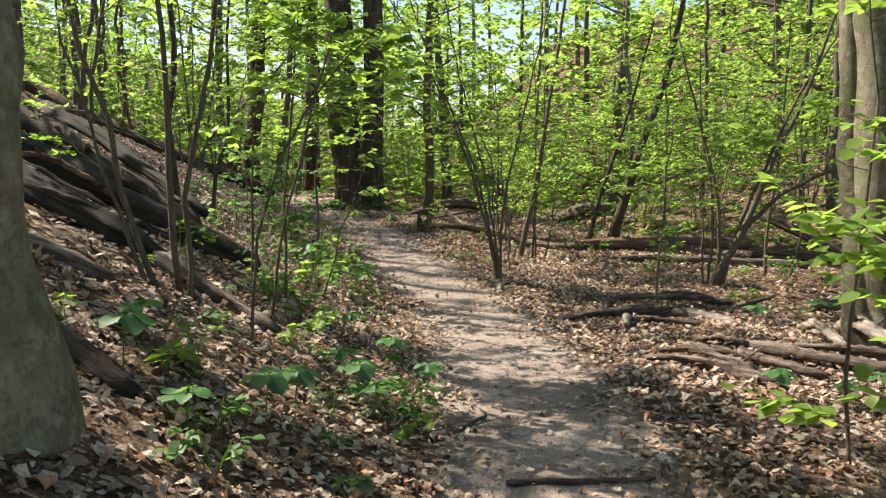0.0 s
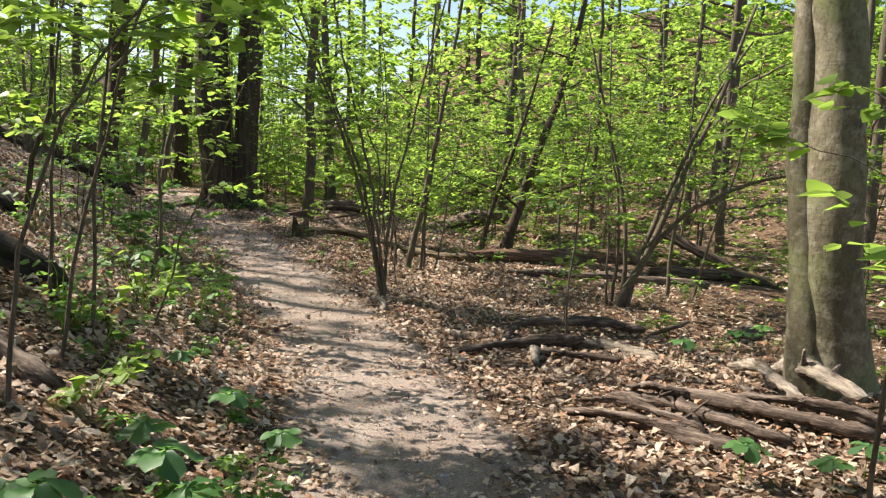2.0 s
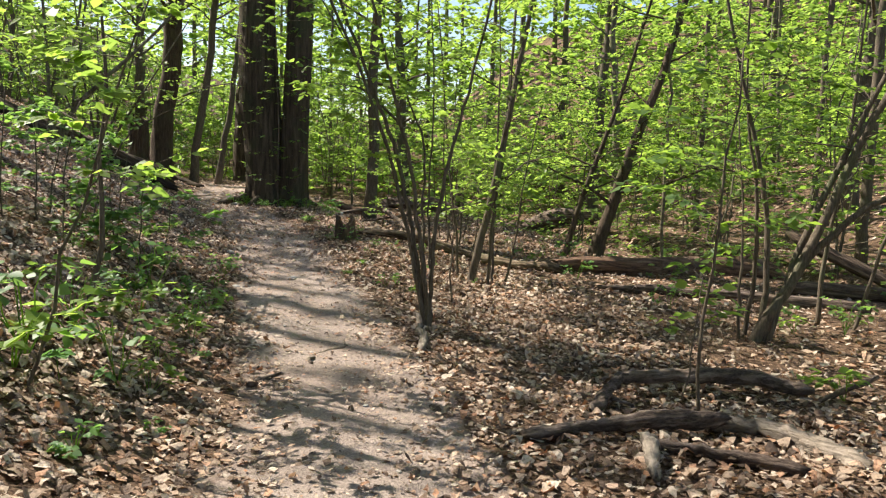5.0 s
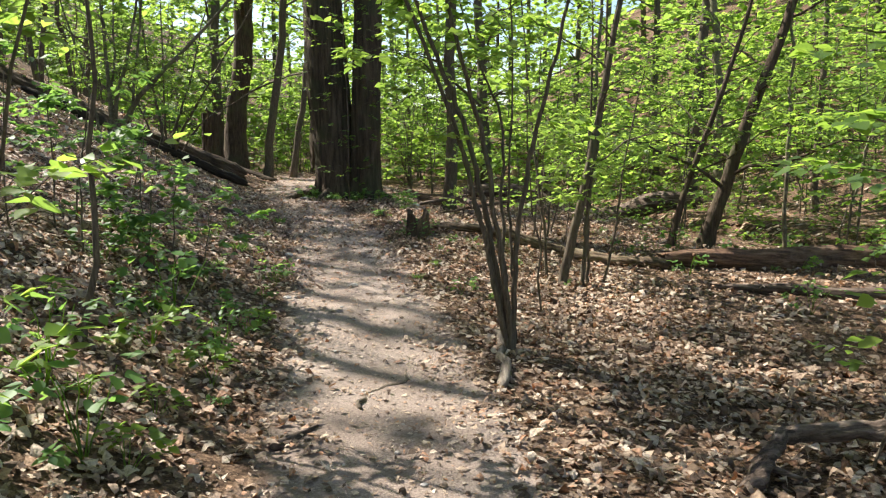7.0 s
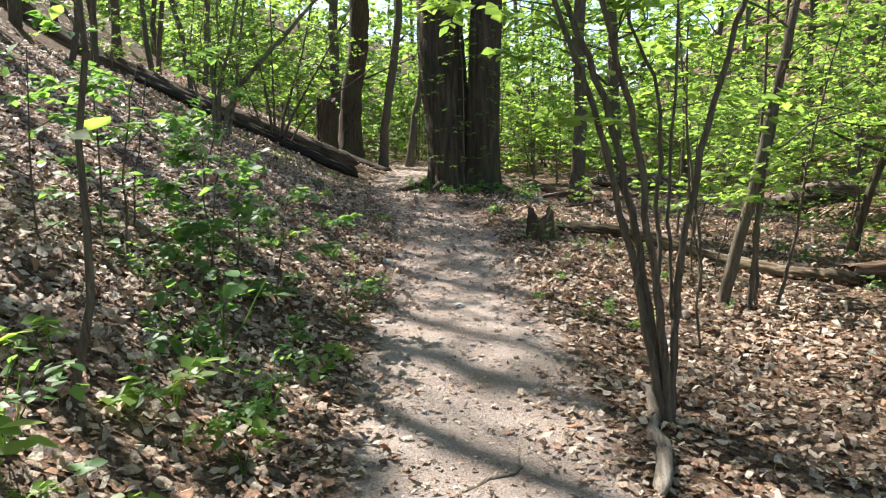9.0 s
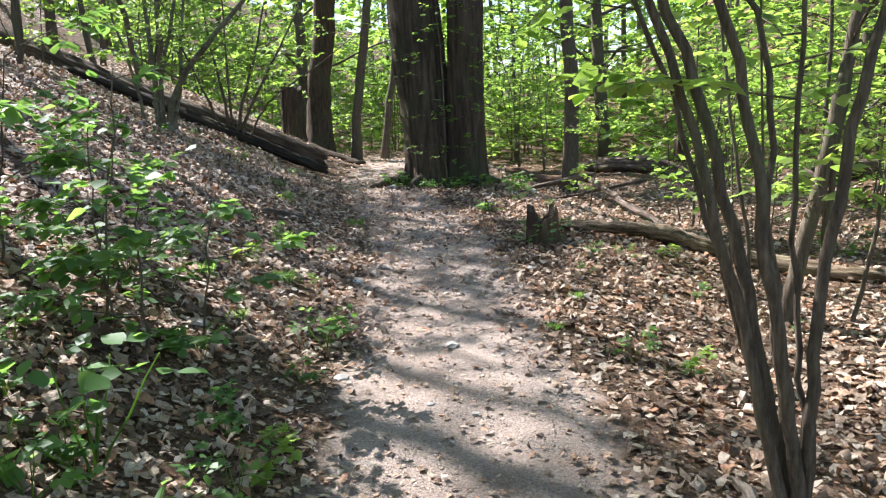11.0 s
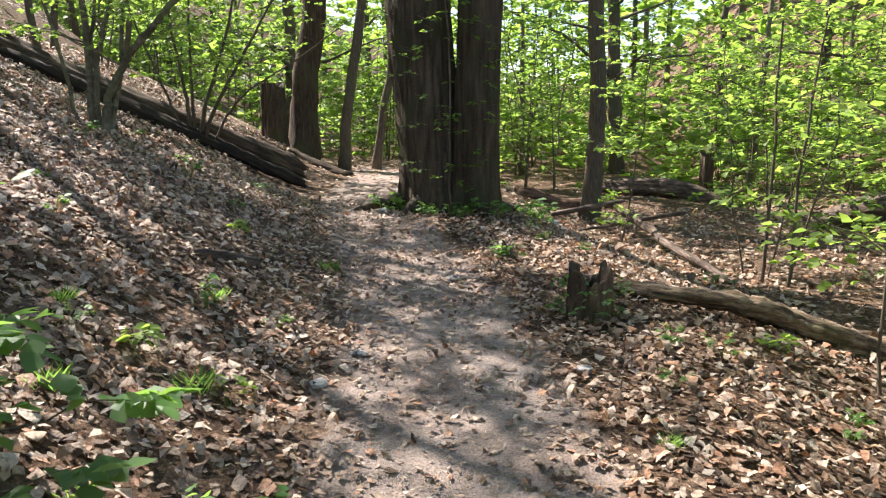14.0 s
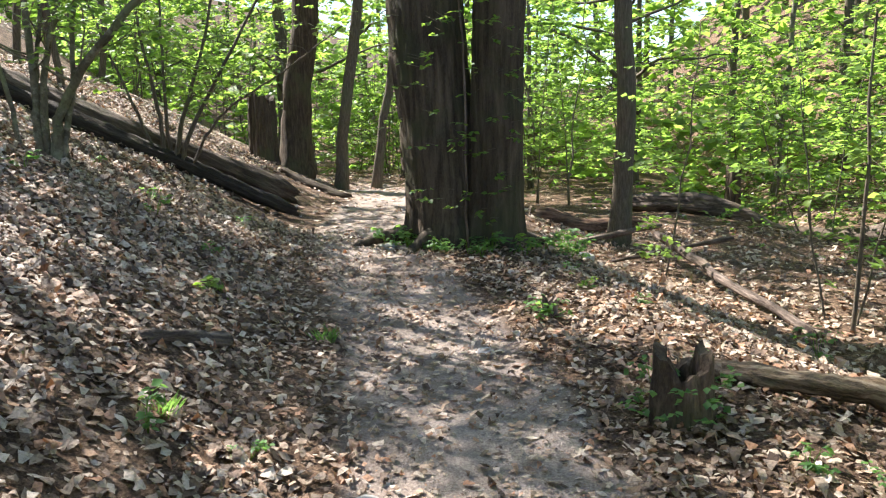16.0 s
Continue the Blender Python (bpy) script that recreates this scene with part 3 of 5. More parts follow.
lying("rotten_log", ((-0.42, 15.95, 0.05), (-0.1, 15.85, 0.079), (0.3, 15.76, 0.132), (0.6, 15.72, 0.127), (1.0, 15.7, 0.095), (1.4, 15.68, 0.06), (2.1, 15.4, 0.06), (2.65, 15.15, 0.05)), 0.06, 0.085, "rotten brown log with mossy top on the leaves", WOOD_MOSSY, seed=12, seg=30, rough=0.16, stubs=1)
fallen("rotten_log", (2.7, 15.3), (8.5, 16.8), 0.14, 0.17, "thick rotten red-brown fallen log", WOOD_RED, seed=13, seg=18, n=26, stubs=3, rough=0.2, wobble=0.035)
fallen("bank_log", (-2.0, 7.3), (-5.6, 8.2), 0.13, 0.2, "dark fallen trunk on the bank", BARK_BLACK, seed=17, seg=18)

# ---------------------------------------------------------------- shrubs and saplings near the path
woody("shrub", 0.65, 10.7, [
      (((-0.02, -0.02, -0.2), (-0.03, -0.02, 0.1), (-0.11, -0.02, 0.5), (-0.23, 0.0, 1.0), (-0.35, 0.0, 1.5), (-0.58, -0.05, 2.15), (-1.05, -0.1, 3.2), (-1.6, -0.2, 4.1)), 0.025),
      (((0.0, 0.02, -0.2), (-0.01, 0.02, 0.1), (-0.08, 0.03, 0.5), (-0.18, 0.05, 1.0), (-0.30, 0.1, 1.55), (-0.53, 0.15, 2.1), (-0.95, 0.3, 3.1), (-1.3, 0.5, 4.2)), 0.030),
      (((0.02, -0.02, -0.2), (0.01, -0.02, 0.1), (-0.04, -0.03, 0.5), (-0.11, -0.04, 1.0), (-0.19, -0.05, 1.5), (-0.34, -0.1, 2.05), (-0.6, -0.2, 3.1), (-0.8, -0.2, 4.3)), 0.027),
      (((0.03, 0.0, -0.2), (0.02, 0.0, 0.1), (0.02, 0.0, 0.5), (0.06, 0.03, 1.0), (0.14, 0.05, 1.5), (0.30, 0.1, 2.1), (0.55, 0.15, 3.2), (0.9, 0.2, 4.5)), 0.026),
      (((0.02, 0.04, -0.2), (0.0, 0.06, 0.2), (-0.05, 0.12, 0.6), (-0.07, 0.2, 1.1), (-0.06, 0.3, 1.7), (-0.25, 0.4, 2.1), (-0.5, 0.5, 2.9)), 0.018),
      (((-0.01, 0.04, -0.2), (-0.03, 0.06, 0.2), (-0.13, 0.1, 0.6), (-0.26, 0.15, 1.1), (-0.46, 0.25, 1.8), (-0.8, 0.4, 2.6), (-1.3, 0.6, 3.3)), 0.016),
      (((0.04, 0.03, -0.2), (0.03, 0.04, 0.2), (0.0, 0.08, 0.7), (-0.02, 0.1, 1.3), (0.02, 0.15, 2.2), (-0.1, 0.2, 3.4)), 0.014)],
      "many-stemmed shrub with fresh green leaves at the path edge", "shrub",
      bark=BARK_BROWN, leaves=2600, size=0.075, branches=8, branch_len=1.0, low=0.66, seed=61, rough=0.06, fine=True)
woody("shrub", 1.2, 13.8, [
      (((0, 0, -0.2), (0.12, 0, 0.45), (0.24, 0.02, 0.95), (0.40, 0.05, 1.8), (0.56, 0.1, 2.8), (0.8, 0.2, 4.2), (1.0, 0.3, 6.0)), 0.062),
      (((0.26, 0.0, -0.2), (0.28, 0, 0.5), (0.35, 0.05, 1.2), (0.45, 0.1, 2.0), (0.5, 0.2, 3.6)), 0.028),
      (((0.33, 0.2, -0.2), (0.34, 0.2, 0.5), (0.3, 0.2, 1.2), (0.36, 0.3, 2.4), (0.3, 0.4, 4.0)), 0.024),
      (((-0.1, 0.4, -0.2), (-0.15, 0.4, 0.6), (-0.3, 0.45, 1.6), (-0.5, 0.5, 3.6)), 0.022),
      (((0.45, 0.1, -0.2), (0.62, 0.1, 0.5), (0.7, 0.1, 1.4), (0.95, 0.2, 2.6)), 0.018)],
      "leaning shrub stems with fresh leaves", "shrub", bark=BARK_BROWN, leaves=2400, size=0.075, branches=9, branch_len=1.4, low=0.4, seed=22, rough=0.06)
woody("shrub", 3.85, 11.2, [
      (((0, 0, -0.2), (0.12, 0, 0.2), (0.35, 0, 0.55), (0.66, 0, 1.3), (1.02, 0.1, 2.1), (1.3, 0.1, 2.65), (1.9, 0.3, 4.2)), 0.062),
      (((0.05, 0.05, -0.2), (0.25, 0, 0.4), (0.55, 0, 0.9), (1.0, -0.1, 1.4), (1.73, -0.2, 1.75), (2.7, -0.4, 2.0), (3.3, -0.5, 2.15)), 0.045),
      (((0.1, 0.05, -0.2), (0.15, 0.05, 0.5), (0.12, 0.1, 1.2), (0.0, 0.1, 1.8), (-0.22, 0.1, 2.5), (-0.55, 0.1, 3.7)), 0.036),
      (((0.12, 0.0, -0.2), (0.4, 0.05, 0.8), (0.72, 0.1, 1.6), (1.3, 0.2, 2.85), (1.9, 0.3, 3.7)), 0.042),
      (((0.0, 0.2, -0.2), (0.1, 0.2, 0.6), (0.05, 0.2, 1.45), (-0.12, 0.2, 2.2), (-0.2, 0.2, 3.6)), 0.026),
      (((-0.05, 0.1, -0.2), (-0.1, 0.1, 0.5), (-0.08, 0.15, 1.1), (-0.2, 0.2, 2.2)), 0.018),
      (((1.3, 1.2, -0.2), (1.35, 1.2, 1.0), (1.5, 1.2, 2.0), (1.6, 1.3, 4.2)), 0.03),
      (((1.6, 1.0, -0.2), (1.85, 1.0, 0.9), (2.2, 1.0, 1.9), (2.5, 1.0, 3.8)), 0.026)],
      "leaning many-stemmed shrub above the stream", "shrub", bark=BARK_BROWN, leaf=LEAF_DEEP, leaves=3600, size=0.075, branches=8, branch_len=1.3, low=0.5, seed=23, rough=0.06)
woody("leaning_tree", 3.65, 17.5, [(((0, 0, -0.25), (0.16, 0, 0.4), (0.36, 0, 0.95), (0.66, 0, 2.1), (1.15, 0.1, 3.3), (1.7, 0.3, 5.5), (2.3, 0.6, 10)), 0.125), (((-0.5, -0.1, -0.2), (-0.35, -0.1, 0.7), (0.1, 0, 2.0), (0.5, 0.1, 3.2), (1.0, 0.3, 5.0)), 0.06)], "pair of dark leaning trunks by the stream", "tree", bark=BARK_DARK, leaves=3000, size=0.09, seg=14,
      branches=11, branch_len=2.4, low=0.3, seed=24, flare=0.3, spray=0.6, ridges=9, rough=0.06)
woody("sapling", 4.95, 17.5, [(0, 0, 0.0, 0.1, 6, 0.035)], "slim pale straight sapling", "sapling", bark=BARK_GREY, leaves=900, branches=9, branch_len=1.2, low=0.35, seed=25)
woody("sapling", -2.05, 5.3, [(0, 0, -1.1, 0.2, 4.2, 0.024), (0.08, 0.05, -0.2, 0.3, 4.4, 0.026), (0.14, -0.05, 0.5, 0.3, 4.3, 0.022), (-0.1, 0.05, -0.5, -0.2, 2.0, 0.02)],
      "cluster of thin bare-stemmed saplings on the bank", "sapling", bark=BARK_BROWN, leaves=900, branches=6, branch_len=1.0, low=0.5, seed=26, size=0.065)
woody("sapling", -3.6, 9.8, [(0, 0, 0.1, 0.2, 6, 0.05), (0.3, 0.4, 0.4, 0.2, 5, 0.03)], "dark slender saplings on the bank", "sapling", bark=BARK_DARK, leaves=500, branches=9, branch_len=1.1, low=0.5, seed=27)
woody("sapling", -1.85, 6.9, [(0, 0, 0.15, 0.1, 2.6, 0.014)], "leafy young sapling beside the path", "sapling", bark=BARK_BROWN, leaves=760, branches=9, branch_len=1.1, low=0.35, seed=28, size=0.062, per=7)
woody("sapling", -1.5, 5.9, [(0, 0, 0.75, -0.35, 2.7, 0.013)], "leafy sapling leaning out over the path edge", "sapling", bark=BARK_BROWN, leaves=620, branches=8, branch_len=0.85, low=0.55, seed=39,
      size=0.08, per=7, spray=0.4)
woody("sapling", -1.45, 7.7, [(0, 0, 0.8, -0.15, 1.9, 0.011)], "leafy sapling leaning over the path edge", "sapling", bark=BARK_BROWN, leaves=260, branches=8, branch_len=0.7, low=0.45, seed=42, size=0.066, per=7, spray=0.4)
woody("sapling", 0.98, 12.4, [(0, 0, -0.2, -0.1, 2.3, 0.012)], "slim sapling with broad bright leaves", "sapling", bark=BARK_BROWN, leaves=200, branches=8, branch_len=0.75, low=0.5, seed=43, size=0.09, per=7, spray=0.4)
woody("sapling", -1.4, 5.0, [(((0, 0, -0.15), (0.08, 0, 0.7), (0.3, -0.05, 1.3), (0.62, -0.1, 1.75), (0.95, -0.1, 2.05)), 0.012)],
      "slender sapling leaning out with broad translucent leaves", "sapling", bark=BARK_BROWN, leaves=420, branches=7, branch_len=0.7, low=0.6, seed=47, size=0.085, per=8, spray=0.4)
woody("sapling", -1.5, 6.6, [(0, 0, 0.25, -0.1, 3.0, 0.015)], "leafy young sapling arching over the bank", "sapling", bark=BARK_BROWN, leaves=620, branches=10, branch_len=1.1,
      low=0.62, seed=44, size=0.085, per=8, spray=0.5)
woody("sapling", -1.75, 9.3, [(0, 0, 0.1, 0.1, 2.5, 0.022)], "leafy young sapling with sprays over the bank", "sapling", bark=BARK_BROWN, leaves=330, branches=7, branch_len=0.9, low=0.66, seed=45, size=0.085, per=8, spray=0.42)
woody("sapling", -2.3, 11.5, [(0, 0, 0.15, 0, 0.9, 0.009), (-0.2, 0.15, -0.1, 0.1, 1.05, 0.009), (0.15, 0.3, 0.15, 0.1, 0.8, 0.008)], "bushy leafy saplings beside the path", "sapling", bark=BARK_BROWN, leaf=LEAF_HERB, leaves=800, branches=7, branch_len=0.55, low=0.15,
      seed=46, size=0.08, per=7, spray=0.32)
woody("sapling", -2.75, 11.0, [(0, 0, 0.2, 0, 1.3, 0.010), (-0.3, 0.2, -0.1, 0.1, 1.5, 0.010), (0.2, 0.5, 0.2, 0.2, 1.1, 0.008), (-0.35, -0.3, 0.1, -0.1, 1.2, 0.009)],
      "knee-high leafy saplings on the bank", "sapling", bark=BARK_BROWN, leaf=LEAF_HERB, leaves=1000, branches=7, branch_len=0.65, low=0.15, seed=29, size=0.075, per=7, spray=0.35)
woody("sapling", -3.0, 12.2, [(0, 0, 0.2, 0.1, 1.2, 0.010), (-0.25, -0.5, 0.25, 0, 1.1, 0.010)],
      "leafy young saplings on the bank", "sapling", bark=BARK_BROWN, leaf=LEAF_HERB, leaves=620, branches=7, branch_len=0.6, low=0.15, seed=30, size=0.075, per=7, spray=0.35)
woody("sapling", 2.15, 3.95, [(0, 0, 0.0, 0.1, 2.7, 0.013)], "leafy sapling with bright spring leaves", "sapling", bark=BARK_BROWN, leaves=260, branches=9, branch_len=0.75, low=0.55, seed=31, size=0.10, per=6, spray=0.35)
woody("sapling", 1.75, 2.75, [(0, 0, -0.05, 0.1, 1.7, 0.010), (0.15, 0.1, 0.1, 0, 1.2, 0.008)], "low leafy sapling with bright spring leaves", "sapling", bark=BARK_BROWN, leaves=520, branches=8, branch_len=0.65, low=0.35, seed=32, size=0.10, per=6, spray=0.35)
woody("sapling", 2.35, 8.5, [(0, 0, 0.1, 0, 2.3, 0.014)], "leafy sapling with broad green leaves", "sapling", bark=BARK_BROWN, leaf=LEAF_DEEP, leaves=260, branches=8, branch_len=0.8, low=0.5, seed=33, size=0.085, per=7, spray=0.4)
woody("sapling", 2.4, 9.0, [(0, 0, 0.1, 0, 0.9, 0.009)], "low leafy sapling beside the logs", "sapling", bark=BARK_BROWN, leaf=LEAF_SPRING, leaves=90, branches=5, branch_len=0.6, low=0.4, seed=34, size=0.09, per=6, spray=0.4)
woody("sapling", 1.0, 14.9, [(0, 0, 0.1, 0.1, 1.8, 0.012), (0.25, 0.15, 0.3, 0.0, 1.6, 0.010)], "low sapling with flat layered sprays of bright leaves", "sapling", bark=BARK_BROWN, leaves=640, branches=7, branch_len=1.2, low=0.45, seed=41, size=0.075, per=8, spray=0.5)
woody("shrub", 1.05, 18.4, [(0, 0, 0.1, 0.1, 3.2, 0.022), (0.2, -0.15, 0.2, 0, 3.0, 0.02), (-0.1, 0.3, -0.3, 0.3, 2.4, 0.012), (0.1, 0.2, 0.5, 0.2, 2.2, 0.012), (0.3, 0.1, 0.4, 0.3, 2.6, 0.014)],
      "thin-stemmed shrub with layered green leaves", "shrub", bark=BARK_BROWN, leaves=2000, branches=9, branch_len=1.3, low=0.35, seed=35, size=0.085)
woody("shrub", -6.2, 18.0, [
      (((-0.07, 0, -0.2), (-0.06, 0, 0.3), (-0.04, 0, 0.6), (-0.07, 0, 1.25), (-0.15, 0.1, 2.4), (-0.3, 0.2, 4.6)), 0.05),
      (((-0.02, 0.03, -0.2), (0.02, 0, 0.4), (0.07, 0, 0.85), (0.28, 0, 1.35), (0.5, 0.1, 2.4), (0.6, 0.2, 4.6)), 0.042),
      (((0.1, -0.03, -0.2), (0.13, 0, 0.2), (0.20, 0, 0.45), (0.46, 0, 0.85), (0.98, 0, 1.32), (1.9, 0.1, 2.2), (2.7, 0.2, 3.2)), 0.058),
      (((0.12, 0.05, -0.2), (0.2, 0.05, 0.3), (0.31, 0.05, 0.6), (0.41, 0, 1.2), (0.6, 0.1, 2.6), (0.7, 0.2, 4.2)), 0.036),
      (((-0.14, 0.08, -0.2), (-0.12, 0.1, 0.5), (-0.08, 0.1, 0.9), (0.04, 0.1, 1.4), (0.05, 0.2, 3.4)), 0.034),
      (((-0.2, -0.05, -0.2), (-0.35, -0.05, 0.7), (-0.6, -0.05, 1.6), (-1.0, 0, 3.0)), 0.028)],
      "many-stemmed grey-brown shrub on the hillside", "shrub", bark=BARK_GREY, leaves=1900, branches=9, branch_len=1.4, low=0.45, seed=36, size=0.085, rough=0.06)
woody("shrub", -6.45, 20.5, [
      (((-0.05, 0, -0.2), (-0.09, 0, 0.5), (-0.17, 0, 1.0), (-0.30, 0, 1.65), (-0.5, 0.1, 3.4)), 0.034),
      (((0.03, 0, -0.2), (0.15, 0, 0.45), (0.32, 0, 0.85), (0.62, 0, 1.65), (1.0, 0.1, 3.2)), 0.036),
      (((0.1, 0, -0.2), (0.25, 0, 0.4), (0.65, 0, 1.0), (1.08, 0, 1.65), (1.9, 0.1, 3.0)), 0.034),
      (((0.0, 0.05, -0.2), (-0.01, 0, 0.6), (0.0, 0, 1.2), (0.01, 0, 1.8), (0.0, 0.1, 3.8)), 0.028),
      (((0.15, 0.05, -0.2), (0.5, 0, 0.45), (0.86, 0, 0.8), (1.64, 0, 1.2), (2.4, 0, 1.7)), 0.022),
      (((-0.1, 0.05, -0.2), (-0.4, 0, 0.6), (-0.8, 0, 1.5), (-1.3, 0, 2.8)), 0.026)],
      "many-stemmed shrub on the hillside", "shrub", bark=BARK_BROWN, leaves=2000, branches=8, branch_len=1.2, low=0.45, seed=37, size=0.075, rough=0.06)
woody("sapling", -0.4, 20.3, [(0, 0, 0.4, 0.1, 2.8, 0.014)], "thin sapling under the trees", "sapling", leaves=500, branches=9, branch_len=1.0, low=0.2, seed=38, size=0.07)

# ---------------------------------------------------------------- stump, snags and loose wood
def jagged(name, x, y, r, h, label, mat, seed, category="stump", teeth=0.35, moss=True):
    """A hollow broken stump with an uneven rim."""
    rng = np.random.default_rng(seed)
    seg, rings = 26, 9
    verts, faces = [], []
    ang = np.arange(seg) / seg * 6.283
    peaks = np.abs(np.cos(ang + seed)) ** 1.6 * 0.75 + 0.25 * np.abs(np.sin(ang * 3.5 + seed))
    top = h * (1 - teeth + teeth * peaks * rng.uniform(0.75, 1.1, seg))
    wob = 1 + 0.12 * np.sin(3 * np.arange(seg) / seg * 6.28 + seed) + 0.06 * rng.normal(size=seg)
    for wall in (0, 1):
        for i in range(rings):
            f = i / (rings - 1)
            for k in range(seg):
                a = 6.283 * k / seg
                rr = r * wob[k] * (1.25 - 0.3 * f ** 0.5) * (1 + 0.03 * rng.normal())
                if wall:
                    rr *= 0.62
                z = -0.15 + (top[k] * (1.0 if not wall else 0.93) + 0.15) * (f if not wall else 0.25 + 0.75 * f)
                verts.append((rr * math.cos(a), rr * math.sin(a), z))
    for wall in (0, 1):
        o = wall * seg * rings
        for i in range(rings - 1):
            for k in range(seg):
                a, b = o + i * seg + k, o + i * seg + (k + 1) % seg
                q = (a, b, b + seg, a + seg)
                faces.append(q if not wall else q[::-1])
    ro, ri = (rings - 1) * seg, seg * rings + (rings - 1) * seg
    for k in range(seg):
        faces.append((ro + k, ro + (k + 1) % seg, ri + (k + 1) % seg, ri + k))
    faces.append(tuple(range(seg * rings, seg * rings + seg)))
    root = thing(name, x, y, label, category)
    mesh_object("wood", verts, faces, mat, False, root)
    if moss:
        n = 26
        a = rng.uniform(0, 6.28, n)
        o = np.stack([np.cos(a) * r * 1.2, np.sin(a) * r * 1.2, rng.uniform(0.02, h * 0.6, n)], 1)
        leaf_mesh("sprouts", spray_leaves(o, a + rng.normal(0, 0.5, n), rng.normal(0.2, 0.3, n), rng.uniform(0.05, 0.18, n), 5, 0.045, rng), LEAF_HERB, root)


jagged("stump", -0.60, 15.45, 0.14, 0.40, "rotten jagged hollow stump with green sprouts", BARK_LOG, 3, teeth=0.5)
jagged("snag", -7.25, 24.95, 0.24, 1.3, "tall broken dark tree stump on the hillside", BARK_DARK, 5, teeth=0.25, moss=False)
jagged("snag", 1.75, 29.0, 0.16, 1.5, "broken dark trunk stub", BARK_DARK, 7, teeth=0.12, moss=False)
jagged("stump", -1.35, 16.9, 0.05, 0.16, "small broken stub by the path", WOOD_DEAD, 9, moss=True)

# logs and splinters in the clearing
lying("log", ((1.2, 8.0, 0.03), (1.55, 8.08, 0.07), (1.95, 8.12, 0.10), (2.38, 8.2, 0.11)), 0.038, 0.056, "weathered brown split log on leaf litter", WOOD_DEAD, seed=15, stubs=1)
lying("log", ((2.3, 8.28, 0.06), (2.6, 8.22, 0.07), (2.78, 7.95, 0.05), (2.9, 7.62, 0.03)), 0.045, 0.06, "rotten pale splintered log end in the leaves", WOOD_PALE, seed=51)
lying("log", ((1.72, 8.62, 0.02), (1.88, 8.9, 0.12), (2.02, 9.1, 0.17), (2.5, 9.2, 0.14), (2.95, 9.3, 0.15), (3.45, 9.25, 0.07)), 0.038, 0.055, "dark crooked log arching over the leaves", WOOD_DEAD, seed=16, stubs=2)
lying("log", ((1.72, 7.35, 0.05), (1.78, 7.62, 0.09), (1.86, 7.92, 0.05)), 0.03, 0.045, "short splintered wood chunk", WOOD_PALE, seed=50)
lying("log", ((1.85, 7.85, 0.04), (2.15, 7.7, 0.05), (2.5, 7.5, 0.03)), 0.03, 0.04, "thin dark broken branch in the leaves", WOOD_DEAD, seed=52)
lying("branch", ((3.42, 9.1, 0.02), (3.75, 9.35, 0.08), (4.15, 9.6, 0.14)), 0.016, 0.03, "thin dead branch on brown leaves", WOOD_DEAD, "branch", seed=53, seg=10)
# stick pile at the beech
for k, (bends, r0, r1, mat) in enumerate(((((1.6, 6.15, 0.03), (1.85, 5.92, 0.06), (2.1, 5.68, 0.06), (2.4, 5.35, 0.04)), 0.029, 0.047, WOOD_DEAD),
                                          (((1.78, 6.38, 0.03), (2.0, 6.28, 0.06), (2.15, 6.0, 0.07), (2.35, 5.7, 0.04)), 0.016, 0.025, WOOD_DEAD),
                                          (((2.02, 6.38, 0.04), (2.3, 6.15, 0.08), (2.45, 5.85, 0.09), (2.75, 5.45, 0.06)), 0.036, 0.043, WOOD_DEAD),
                                          (((2.1, 6.32, 0.13), (2.25, 6.2, 0.16), (2.4, 6.05, 0.15)), 0.025, 0.036, WOOD_DEAD),
                                          (((2.42, 6.45, 0.05), (2.7, 6.15, 0.10), (2.95, 5.85, 0.11), (3.3, 5.45, 0.08)), 0.036, 0.054, WOOD_DEAD),
                                          (((2.7, 6.3, 0.07), (2.95, 6.05, 0.16), (3.25, 5.7, 0.16), (3.55, 5.4, 0.10)), 0.029, 0.043, WOOD_DEAD),
                                          (((3.42, 7.35, 0.05), (3.32, 6.85, 0.16), (3.2, 6.4, 0.2), (3.1, 5.85, 0.18)), 0.032, 0.032, WOOD_PALE),
                                          (((3.62, 7.0, 0.08), (3.55, 6.65, 0.2), (3.46, 6.25, 0.26), (3.4, 5.7, 0.22)), 0.047, 0.054, WOOD_PALE))):
    lying("stick", bends, r0, r1, "split weathered branch in a pile on the leaves", mat, "branch", seed=40 + k, group="stick pile", stubs=1 + k % 2, rough=0.12, oval=0.28)
fallen("log", (4.4, 9.0), (4.9, 9.4), 0.10, 0.08, "dark stubby log on brown leaves", WOOD_DEAD, seed=53)
fallen("pale_wood", (0.52, 11.2), (0.60, 9.85), 0.028, 0.036, "pale weathered curved piece of wood at the shrub", WOOD_PALE, "branch", seed=54, seg=10, wobble=0.06)
fallen("root", (-0.05, 10.25), (-0.2, 9.45), 0.009, 0.014, "thin root crossing the trodden path", BARK_BROWN, "root", seed=55, seg=8, lift=(0.0, 0.012), wobble=0.10)
fallen("stick", (-0.38, 9.15), (-0.52, 8.8), 0.015, 0.025, "short dead stick on the path", WOOD_DEAD, "branch", seed=56, seg=8)
fallen("stick", (0.2, 4.7), (-0.15, 4.15), 0.02, 0.025, "dark stick beside the path", WOOD_DEAD, "branch", seed=57, seg=8)
fallen("stick", (0.25, 3.55), (1.0, 3.6), 0.02, 0.015, "dark stick on the path", WOOD_DEAD, "branch", seed=58, seg=8)
fallen("stick", (0.95, 2.9), (0.85, 2.55), 0.02, 0.02, "short stick on the path", WOOD_DEAD, "branch", seed=59, seg=8)
